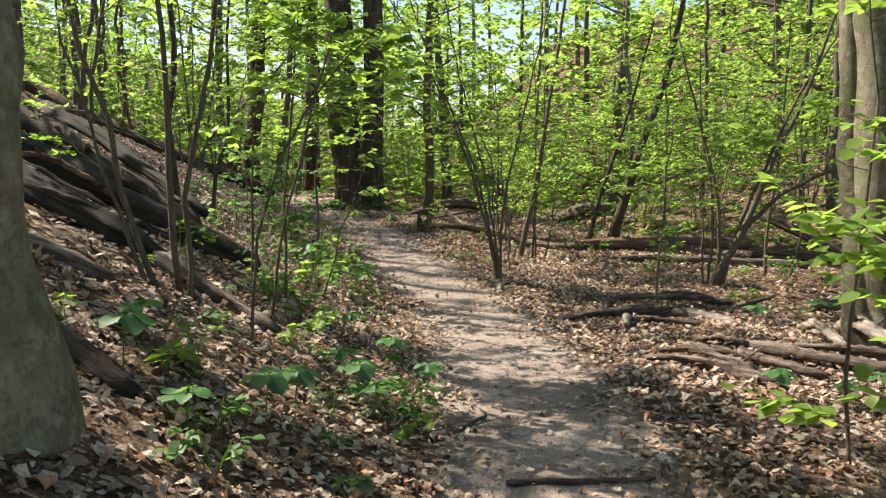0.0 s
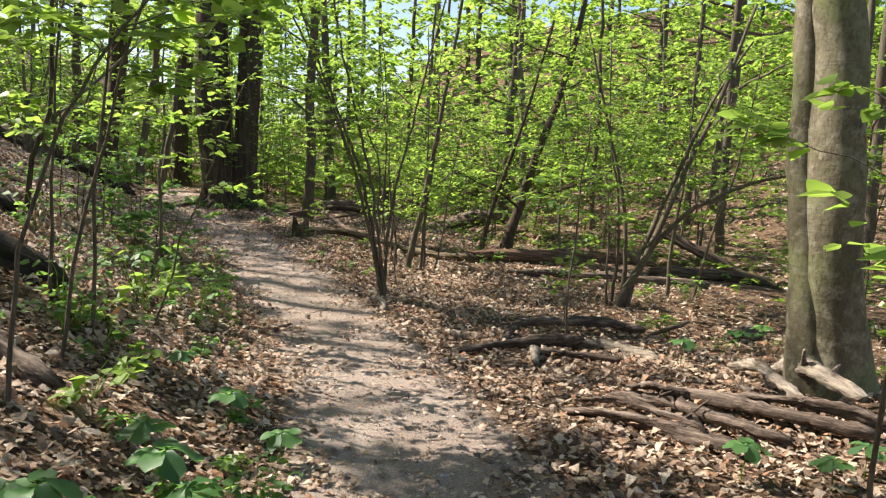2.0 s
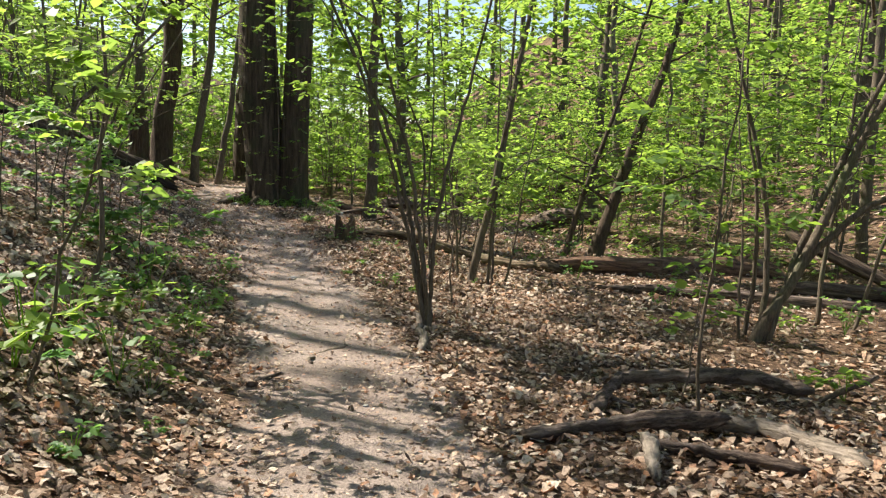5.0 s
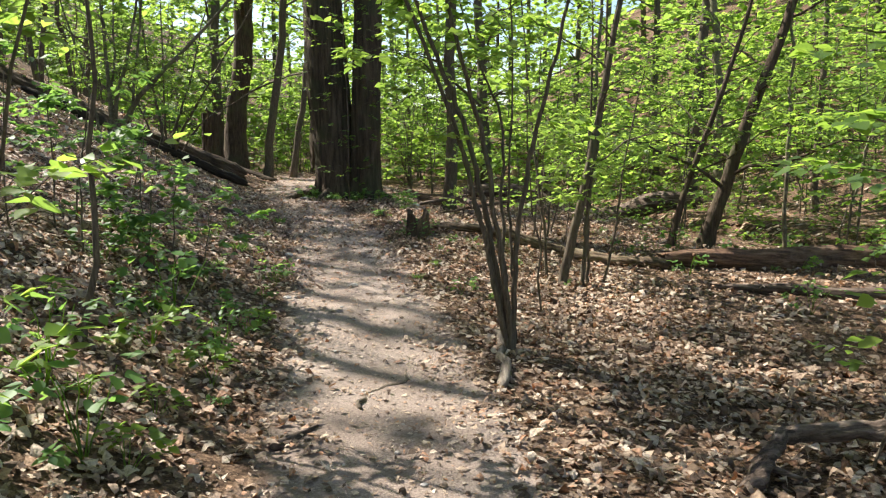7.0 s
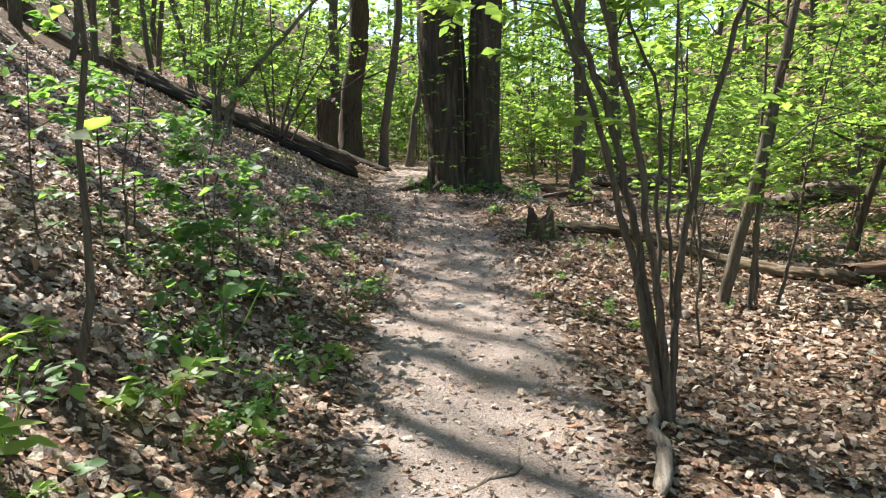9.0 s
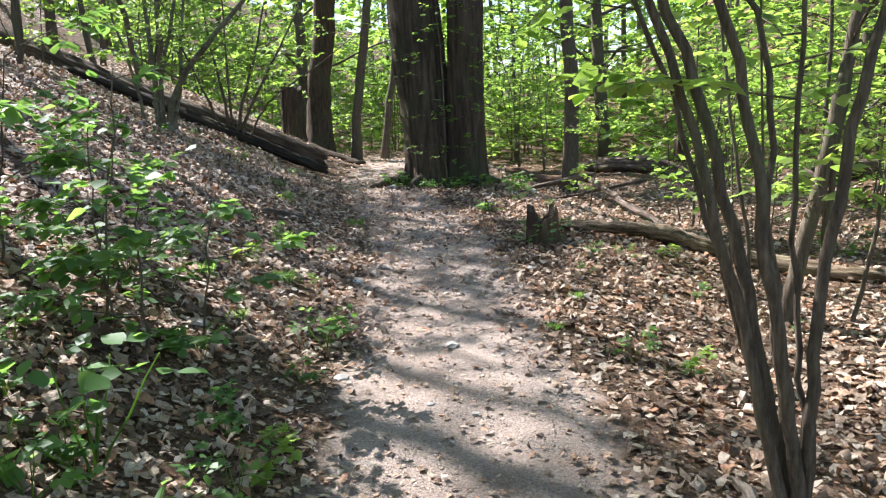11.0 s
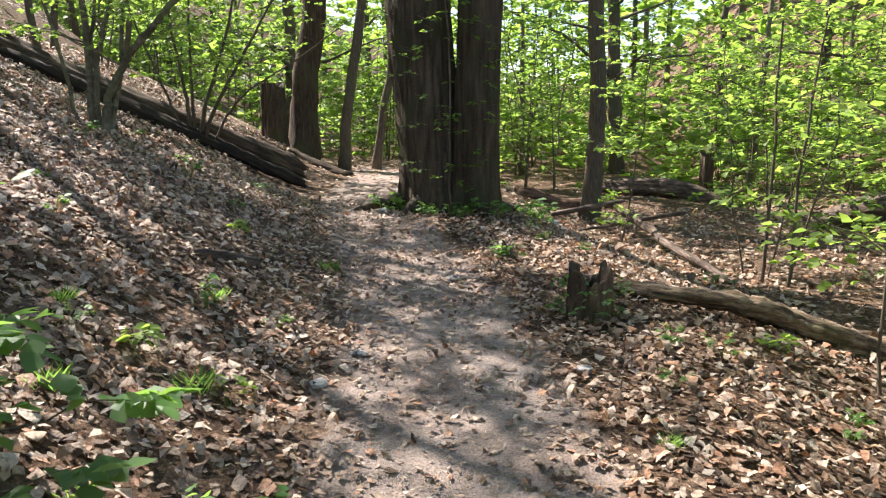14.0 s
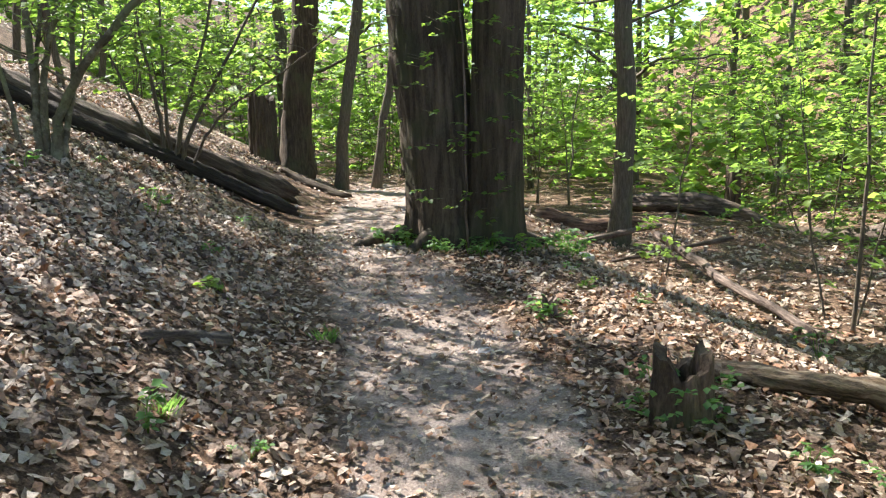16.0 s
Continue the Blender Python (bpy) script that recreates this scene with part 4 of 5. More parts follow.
# fallen wood on the near bank
fallen("bank_log", (-1.3, 5.35), (-2.35, 5.9), 0.056, 0.080, "brown fallen branch on the bank", WOOD_DEAD, seed=60, rough=0.22, wobble=0.04)
fallen("bank_log", (-2.4, 6.0), (-4.3, 6.6), 0.120, 0.160, "dark thick fallen trunk on the bank", BARK_BLACK, seed=61, seg=18, rough=0.22, wobble=0.04)
fallen("bank_log", (-2.0, 7.25), (-3.1, 7.0), 0.044, 0.056, "dark broken log on the bank", BARK_BLACK, seed=62, rough=0.22, wobble=0.04)
fallen("bank_log", (-2.65, 7.5), (-5.4, 8.9), 0.105, 0.16, "dark brown fallen trunk on the bank", BARK_LOG, seed=63, seg=18, lift=(0.16, 0.4), stubs=3, rough=0.22, wobble=0.04)
fallen("bank_log", (-2.9, 8.3), (-6.5, 10.8), 0.085, 0.12, "brown fallen trunk on the bank", BARK_LOG, seed=64, seg=16, lift=(0.12, 0.45), stubs=2, rough=0.22, wobble=0.04)
fallen("bank_log", (-2.3, 4.9), (-3.6, 4.6), 0.048, 0.064, "dead brown log on the bank", WOOD_DEAD, seed=65, rough=0.22, wobble=0.04)
fallen("bank_log", (-1.5, 3.35), (-2.0, 3.6), 0.056, 0.072, "dark short log on the bank", BARK_BLACK, seed=66, rough=0.22, wobble=0.04)
fallen("bank_log", (-3.2, 9.6), (-7.0, 13.0), 0.080, 0.120, "long dark fallen trunk on the bank", BARK_BLACK, seed=67, seg=16, lift=(0.1, 0.3), stubs=2, rough=0.22, wobble=0.04)
# broken branches lying across the bank logs
_rng = np.random.default_rng(91)
for k in range(13):
    x, y = -2.5 - 2.2 * _rng.uniform(), 5.6 + 3.2 * _rng.uniform()
    a, L, r = _rng.uniform(2.2, 3.9), _rng.uniform(0.7, 1.7), _rng.uniform(0.012, 0.038)
    lying("branch", ((x, y, 0.06 + 0.2 * _rng.uniform()), (x + 0.5 * L * math.cos(a), y + 0.5 * L * math.sin(a) + _rng.normal(0, 0.06), 0.18 + 0.16 * _rng.uniform()),
                     (x + L * math.cos(a), y + L * math.sin(a), 0.08)), r, r * 0.7, "broken dead branch lying across fallen trunks", (WOOD_DEAD, BARK_LOG, WOOD_RED)[k % 3], "branch", seed=200 + k, seg=11, group="bank branches", stubs=k % 2)
# logs along the stream side
fallen("stream_log", (5.9, 14.6), (10.5, 13.6), 0.11, 0.15, "dark fallen log beside the stream", BARK_LOG, seed=77, seg=16, n=18, rough=0.2, stubs=2)
fallen("stream_log", (6.7, 16.2), (8.8, 14.9), 0.09, 0.13, "dark broken trunk lying across another log", BARK_LOG, seed=78, seg=16, lift=(0.85, 0.12), rough=0.2, wobble=0.05, stubs=2)
fallen("stream_log", (3.0, 13.9), (6.2, 13.2), 0.06, 0.08, "thin rotten log in the leaves", WOOD_DEAD, seed=79, seg=14, rough=0.2, wobble=0.05)
# branches beyond the old tree
fallen("branch", (0.75, 18.2), (-0.35, 21.6), 0.035, 0.05, "long bare fallen branch", WOOD_DEAD, "branch", seed=70, seg=9, lift=(0.03, 0.35))
fallen("branch", (-1.35, 21.4), (-0.25, 21.9), 0.03, 0.04, "bare fallen branch propped on another", WOOD_DEAD, "branch", seed=71, seg=9, lift=(0.03, 0.42))
fallen("branch", (-0.9, 20.9), (0.6, 21.6), 0.02, 0.03, "bare fallen branch under the trees", WOOD_DEAD, "branch", seed=72, seg=8, lift=(0.03, 0.3))
fallen("log", (-2.0, 24.0), (-0.5, 24.6), 0.14, 0.12, "reddish fallen log in the undergrowth", WOOD_RED, seed=73)
fallen("log", (-0.6, 27.5), (5.5, 25.5), 0.22, 0.26, "dark fallen log by the stream", WOOD_DEAD, seed=74, seg=16, n=18)
fallen("branch", (-3.1, 15.6), (-3.35, 15.1), 0.05, 0.04, "short brown dead branch on the leaves", WOOD_DEAD, "branch", seed=75, seg=8)
fallen("log", (-6.6, 24.2), (-5.2, 23.7), 0.07, 0.06, "thin dark log beside the path", BARK_DARK, seed=76)

# ---------------------------------------------------------------- low plants
def seedling(x, y, h, n, size, mat, seed, label, name="seedling", group="seedlings"):
    rng = np.random.default_rng(seed)
    root = thing(name, x, y, label, "plant", group)
    stems, o, az = [], [], []
    for k in range(n):
        a = rng.uniform(0, 6.28)
        L = h * rng.uniform(0.3, 0.9)
        e = np.array([math.cos(a) * L * 0.7, math.sin(a) * L * 0.7, h * rng.uniform(0.35, 1.0)])
        bl = bent((0, 0, -0.02), e, 4, 0.06, -0.05, seed * 7 + k)
        stems.append(tube(bl, np.linspace(0.004, 0.002, 5), 4, 0, 0, 0, False))
        o += [bl[3], bl[4]]
        az += [a, a + 0.3]
    v, f = join(stems)
    mesh_object("stem", v, f, LEAF_DEEP, True, root)
    o, az = np.array(o), np.array(az)
    leaf_mesh("leaves", spray_leaves(o, az, np.zeros(len(o)), np.full(len(o), h * 0.45), 4, size, rng), mat, root, True)
    return root


def umbrella_plant(x, y, h, seed):
    """A low herb: one stalk with a whorl of broad drooping lobes."""
    rng = np.random.default_rng(seed)
    root = thing("umbrella_plant", x, y, "broad-lobed green herb on a single stalk", "plant", "umbrella plants")
    v, f = tube(bent((0, 0, -0.03), (0.02, 0.01, h), 5, 0.03, 0, seed), np.linspace(0.005, 0.004, 6), 6)
    mesh_object("stalk", v, f, LEAF_DEEP, True, root)
    verts, faces = [], []
    R = 0.15
    for k in range(7):
        a = 6.283 * k / 7 + rng.normal(0, 0.08)
        b = len(verts)
        for t, w in ((0.0, 0.012), (0.3, 0.10), (0.62, 0.21), (0.86, 0.24), (1.0, 0.08)):
            r = R * t * rng.uniform(0.92, 1.08)
            z = h - (0.035 + 0.02 * math.sin(2.3 * k)) * t * t + 0.015 * math.sin(t * 5 + k)
            for sgn in (-1, 0, 1):
                aa = a + sgn * w * 2.0 / max(t, 0.35) * 0.75
                verts.append((0.02 + r * math.cos(aa), 0.01 + r * math.sin(aa), z + (0.012 if sgn else 0)))
        for i in range(4):
            for j in range(2):
                p = b + i * 3 + j
                faces.append((p, p + 1, p + 4, p + 3))
    mesh_object("leaves", verts, faces, LEAF_BROAD, True, root)
    return root


def put(ob, x, y, turn, s):
    return copy_thing(ob, Matrix.LocRotScale((x, y, ground_z(x, y)), Euler((0, 0, turn)), (s, s, s)))


_herbs = [umbrella_plant(-1.62, 3.55, 0.30, 1), umbrella_plant(-0.98, 3.75, 0.22, 2), umbrella_plant(-0.6, 4.45, 0.26, 3)]
for k, (x, y, s) in enumerate(((-0.85, 3.85, 0.9), (-1.2, 3.25, 0.8), (-0.45, 4.3, 0.9), (-0.72, 4.75, 0.8), (-0.2, 5.3, 0.75), (-0.5, 5.6, 0.85), (-1.7, 4.0, 0.8), (2.65, 4.9, 0.7), (2.95, 5.05, 0.7),
                               (3.0, 7.4, 0.8), (4.1, 8.4, 0.9), (4.6, 8.8, 0.8), (-1.3, 7.9, 0.6), (-0.9, 6.4, 0.7), (2.2, 5.0, 0.8))):
    put(_herbs[k % 3], x, y, k * 1.3, s)

_sl = "small green seedling among dead leaves"
_seeds = [seedling(-1.3, 6.1, 0.22, 5, 0.06, LEAF_HERB, 11, _sl), seedling(-0.9, 5.1, 0.14, 6, 0.05, LEAF_HERB, 12, _sl), seedling(-1.7, 8.9, 0.34, 6, 0.07, LEAF_HERB, 13, _sl),
          seedling(-2.1, 9.6, 0.28, 5, 0.08, LEAF_SPRING, 14, _sl)]
_rng = np.random.default_rng(77)
for k in range(66):
    y = _rng.uniform(2.6, 12.5)
    d = -0.75 - abs(_rng.normal(0, 1.3))
    x = float(along(PATH_X, y)) + d
    put(_seeds[k % 4], x, y, _rng.uniform(0, 6.28), _rng.uniform(0.45, 1.0))
for k in range(9):
    y = _rng.uniform(6.6, 10.5)
    put(_seeds[2 + k % 2], float(along(PATH_X, y)) - _rng.uniform(1.3, 3.0), y, _rng.uniform(0, 6.28), _rng.uniform(1.0, 1.5))
for k in range(34):
    y = _rng.uniform(12, 19)
    side = _rng.uniform()
    x = float(along(PATH_X, y)) + (-0.9 - abs(_rng.normal(0, 1.2)) if side < 0.5 else 1.0 + abs(_rng.normal(0, 0.9)))
    put(_seeds[k % 4], x, y, _rng.uniform(0, 6.28), _rng.uniform(0.35, 0.8))
for k in range(30):
    y = _rng.uniform(5, 19)
    x = float(along(PATH_X, y)) + 3.6 + abs(_rng.normal(0, 2.2))
    put(_seeds[k % 4], x, y, _rng.uniform(0, 6.28), _rng.uniform(0.5, 1.2))
for k in range(26):
    a = _rng.uniform(3.6, 6.6)
    put(_seeds[(k % 2)], -2.3 + math.cos(a) * _rng.uniform(0.75, 1.3), 19.8 + math.sin(a) * _rng.uniform(0.6, 1.1), a, _rng.uniform(0.7, 1.2))


def grass_tuft(x, y, seed):
    rng = np.random.default_rng(seed)
    root = thing("grass_tuft", x, y, "small tuft of green grass in dead leaves", "grass", "grass tufts")
    q = []
    for k in range(46):
        a, L, w = rng.uniform(0, 6.28), rng.uniform(0.10, 0.2), 0.004
        b = np.array([rng.normal(0, 0.03), rng.normal(0, 0.03), -0.01])
        d = np.array([math.cos(a) * 0.55, math.sin(a) * 0.55, 0.8])
        s = np.array([-math.sin(a), math.cos(a), 0]) * w
        m = b + d * L * 0.55
        q.append([b, m + s, b + d * L - np.array([0, 0, 0.02]), m - s])
    leaf_mesh("blades", np.array(q), LEAF_HERB, root)
    return root


_tuft = grass_tuft(-2.35, 13.4, 3)
for k, (x, y, s) in enumerate(((-2.7, 12.9, 0.9), (-3.2, 13.6, 0.8), (-2.9, 14.6, 0.8), (-2.75, 16.2, 0.9), (-0.3, 12.9, 0.6), (-0.2, 13.6, 0.6), (-2.2, 12.4, 0.7))):
    put(_tuft, x, y, k * 2.1, s)
# ---------------------------------------------------------------- the woods around
def free(x, y, gap, placed):
    return all((x - a) ** 2 + (y - b) ** 2 > (gap + g) ** 2 / 4 for a, b, g in placed)


_placed = [(-2.4, 19.9, 3), (-0.7, 22.8, 2.5), (-7, 25.5, 2.5), (-5.6, 25.6, 3), (3.6, 6.6, 3), (0.7, 10.7, 2), (1.2, 14, 2), (3.9, 11, 2), (3.9, 17.6, 2)]
_tl = "woodland tree with fresh spring foliage"
_trees = [woody("tree", -9.5, 31.0, [(0, 0, 0.3, 0.2, 15, 0.20)], _tl, "tree", "woodland trees", BARK_BROWN, leaves=1000, size=0.24, seg=12, branches=18, branch_len=3.4, low=0.15, seed=101, flare=0.3, spray=0.8),
          woody("tree", 6.5, 27.0, [(0, 0, -0.6, 0.3, 14, 0.13)], _tl, "tree", "woodland trees", BARK_GREY, leaves=1000, size=0.23, seg=10, branches=20, branch_len=3.0, low=0.12, seed=102, flare=0.3, spray=0.8),
          woody("tree", 12.0, 24.0, [(0, 0, 0.8, 0.3, 16, 0.24)], _tl, "tree", "woodland trees", BARK_BROWN, leaves=1000, size=0.24, seg=12, branches=18, branch_len=3.8, low=0.2, seed=103, flare=0.3, spray=0.8),
          woody("tree", 3.4, 33.0, [(0, 0, 0.5, 0.3, 12, 0.09)], _tl, "tree", "woodland trees", BARK_GREY, leaves=950, size=0.23, seg=9, branches=20, branch_len=2.6, low=0.1, seed=104, flare=0.2, spray=0.8)]
for t in _trees:
    _placed.append((t.location.x, t.location.y, 3))
_rng = np.random.default_rng(202)
_n = 0
while _n < 36:
    y = _rng.uniform(22, 66)
    x = _rng.uniform(-0.75, 0.75) * (y + 8) - 3
    if (x < 0 and y < 30 and x > -12) or (x > 0 and y < 30) or (x < -7 and y < 46):
        continue
    if abs(x - float(along(PATH_X, y))) < 2.2 or not free(x, y, 2.6, _placed):
        continue
    _placed.append((x, y, 2.6))
    put(_trees[_n % 4], x, y, _rng.uniform(0, 6.28), _rng.uniform(0.8, 1.15))
    _n += 1
# unseen trees added so their crowns shade the path, on the hillside and behind
for k, (x, y, s) in enumerate(((-8.9, 10.6, 0.62), (-8.0, 3.0, 1.0), (-8.6, 8.3, 0.85),
                               (-4.5, -4.0, 1.0), (4.5, -3.0, 1.0), (8.5, 3.0, 1.0), (13.0, 9.0, 1.0), (-7.5, -1.0, 0.9), (15.0, 15.0, 1.0))):
    put(_trees[k % 4], x, y, k * 1.7, s)

_ul = "understorey shrub with layered bright green leaves"
_under = [woody("shrub", 4.4, 22.5, [(0, 0, 0.5, 0.3, 4.5, 0.024), (0.2, 0.1, -0.5, 0.3, 4.0, 0.018), (0, 0.2, 0.2, -0.5, 3.6, 0.015)], _ul, "shrub", "understorey shrubs", BARK_BROWN, leaf=LEAF_SPRING, leaves=1450, size=0.128, seg=6, branches=12, branch_len=2.0, low=0.06, seed=111, spray=0.6),
          woody("shrub", 7.2, 20.5, [(0, 0, 0.9, 0.3, 5.2, 0.028), (0.2, 0.1, 0.2, 0.6, 4.6, 0.02)], _ul, "shrub", "understorey shrubs", BARK_GREY, leaf=LEAF_MID, leaves=1450, size=0.128, seg=6, branches=14, branch_len=2.1, low=0.08, seed=112, spray=0.6),
          woody("shrub", 2.6, 25.5, [(0, 0, -0.4, 0.2, 3.6, 0.02), (0.15, 0.1, 0.5, 0.1, 3.2, 0.016), (-0.2, 0.1, -0.9, 0.3, 3.0, 0.016)], _ul, "shrub", "understorey shrubs", BARK_BROWN, leaf=LEAF_DEEP, leaves=1450, size=0.12, seg=6, branches=11, branch_len=1.6, low=0.1, seed=113, spray=0.6)]
for t in _under:
    _placed.append((t.location.x, t.location.y, 1.6))
_n = 0
while _n < 40:
    y = _rng.uniform(13, 46)
    x = _rng.uniform(-0.62, 0.72) * (y - 2) - 1
    d = x - float(along(PATH_X, y))
    if abs(d) < 2.2 or (d < 0 and y < 27) or (-4 < x < 3.2 and y < 24.5) or (x < 11 and y < 20) or (x < 5 and y < 14.5) or not free(x, y, 1.5, _placed):
        continue
    _placed.append((x, y, 1.5))
    put(_under[_n % 3], x, y, _rng.uniform(0, 6.28), _rng.uniform(0.8, 1.25))
    _n += 1
for k, (x, y, s) in enumerate(((7.0, 10.5, 0.9), (8.5, 8.5, 1.0), (6.3, 18.6, 1.0), (8.3, 17.5, 1.1), (-8.0, 29.5, 0.9), (-6.8, 31.5, 1.0), (-9.5, 33.0, 1.0), (-7.6, 34.5, 1.1), (-11.0, 30.5, 1.0), (-3.2, 27.0, 0.9), (-2.5, 29.0, 1.0), (-6.9, 36.5, 1.2), (-3.0, 33.0, 1.1), (-12.5, 34.5, 1.2), (-9.5, 19.5, 0.8), (-5.6, 9.0, 0.7), (-10.5, 24.0, 0.9))):
    put(_under[k % 3], x, y, k * 2.3, s)


# thin trees standing on the open hillside
_thin = woody("thin_tree", -10.0, 17.5, [(0, 0, 0.2, 0.2, 8.5, 0.06)], "thin young tree on the leafy hillside", "tree", "hillside trees", BARK_BROWN, leaves=420, size=0.12, seg=8, branches=10, branch_len=1.5, low=0.35, seed=120)
for k, (x, y, s) in enumerate(((-12.2, 21.5, 1.3), (-9.6, 22.6, 1.0), (-13.5, 17.0, 1.5), (-11.3, 26.0, 1.2), (-15.0, 24.0, 1.6), (-14.5, 28.5, 1.5), (-17.5, 20.5, 1.6))):
    put(_thin, x, y, k * 1.9, s)


# the first two trees are added to cast trunk shadows across the path
_bare = woody("thin_tree", -9.8, 15.6, [(0, 0, 0.3, 0.2, 15, 0.13)], "slim tall tree with few low leaves on the hillside", "tree", "hillside trees", BARK_BROWN, leaves=260, size=0.12, seg=10, branches=9, branch_len=1.6, low=0.7, seed=122, flare=0.3)
for k, (x, y, s) in enumerate(((-9.4, 13.7, 0.9), (-11.0, 17.2, 1.1), (-12.0, 12.5, 1.0), (-10.6, 21.4, 0.8), (-13.0, 19.0, 1.0), (9.5, 19.0, 0.9), (12.0, 17.0, 1.1), (14.5, 21.0, 1.0), (10.8, 23.5, 0.8), (16.5, 18.0, 1.1), (8.2, 24.8, 0.7))):
    put(_bare, x, y, k * 2.2, s)


# flat crowns added up the slope to dapple the path below
_flat = woody("thin_tree", -9.3, 18.9, [(0, 0, 0.2, 0.0, 6.7, 0.07)], "young tree with a flat high crown, added on the hillside to shade the path", "tree", "hillside trees", BARK_BROWN, leaves=2800, size=0.10, seg=9, branches=16, branch_len=2.7, low=0.74, seed=123, spray=0.7)
put(_flat, -10.5, 22.7, 2.0, 1.0)
put(_flat, -9.7, 21.5, 4.0, 0.95)
# added high crown that shades the ground right of the path
woody("shade_tree", -10.7, 18.7, [(0, 0, 0.2, 0.1, 13.2, 0.12)], "tall slim tree with a high crown, added on the hillside to cast shade", "tree", "hillside trees", BARK_BROWN, leaves=1500, size=0.12, seg=10, branches=14, branch_len=2.4, low=0.82, seed=124, spray=0.8)
# leaning stems and leaves added here to throw dapples on the path
woody("thin_tree", -9.0, 18.0, [(0, 0, 1.7, -0.2, 7.5, 0.06), (0.2, 0.3, 1.3, 0.4, 7.0, 0.05)], "young leafy tree added on the hillside to dapple the path", "tree", "hillside trees", BARK_BROWN, leaves=1000, size=0.09, seg=8, branches=14, branch_len=1.8, low=0.45, seed=121, spray=0.6)


def far_woods():
    """Distant wood edge that closes the view: trunks and clumps of foliage past fifty metres."""
    rng = np.random.default_rng(9)
    n = 4000
    a = np.where(rng.uniform(0, 1, n) < 0.72, rng.uniform(0.6, 2.7, n), rng.uniform(0, 6.283, n))
    R = rng.uniform(58, 95, n)
    x, y = R * np.cos(a), R * np.sin(a) + 12
    z = land(x, y) + rng.uniform(0.2, 23, n)
    o = np.stack([x, y, z], 1)
    q = spray_leaves(o, rng.uniform(0, 6.28, n), rng.normal(0, 0.3, n), rng.uniform(0.8, 2.5, n), 8, 0.95, rng)
    n = 2700
    y = rng.uniform(31, 60, n)
    x = rng.uniform(-0.75, 0.8, n) * (y + 5)
    h = rng.uniform(0, 1, n) ** 1.15
    o = np.stack([x, y, land(x, y) + 0.2 + h * np.where(y > 37, 13, 2.5)], 1)
    q = np.concatenate([q, spray_leaves(o, rng.uniform(0, 6.28, n), rng.normal(0, 0.3, n), rng.uniform(0.5, 1.6, n), 8, 0.40, rng)])
    ob = leaf_mesh("far_woods", q, LEAF_SPRING)
    tagged(ob, "distant spring woodland foliage", "woods", kind="stuff")
    n = 2900
    y = rng.uniform(36, 62, n)
    x = rng.uniform(-0.6, 0.85, n) * (y + 5)
    o = np.stack([x, y, land(x, y) + 0.4 + 16 * rng.uniform(0, 1, n) ** 1.2], 1)
    q = spray_leaves(o, rng.uniform(0, 6.28, n), rng.normal(0, 0.35, n), rng.uniform(0.6, 1.8, n), 8, 0.46, rng)
    n = 1900
    y = rng.uniform(38, 66, n)
    x = rng.uniform(-0.1, 0.85, n) * (y + 5)
    o = np.stack([x, y, land(x, y) + 0.1 + 1.8 * rng.uniform(0, 1, n) ** 2], 1)
    q = np.concatenate([q, spray_leaves(o, rng.uniform(0, 6.28, n), rng.normal(0.1, 0.35, n), rng.uniform(0.5, 1.5, n), 7, 0.4, rng)])
    tagged(leaf_mesh("far_crowns", q, LEAF_SPRING), "hazy mid-green crowns deeper in the wood", "woods", kind="stuff")
    parts = []
    for k in range(170):
        a = rng.uniform(0, 6.283)
        R = rng.uniform(56, 95)
        x, y = R * math.cos(a), R * math.sin(a) + 12
        z = float(land(x, y))
        r = rng.uniform(0.12, 0.3)
        parts.append(tube([(x, y, z - 0.3), (x + rng.normal(0, 0.4), y, z + 9), (x + rng.normal(0, 0.8), y, z + 18)], [r, r * 0.8, r * 0.4], 6))
    v, f = join(parts)
    # paler bark puts the distance haze into the trunk colour
    ob = mesh_object("far_trunks", v, f, BARK_GREY)
    tagged(ob, "distant tree trunks in grey-brown made paler for haze", "woods", kind="stuff")


far_woods()


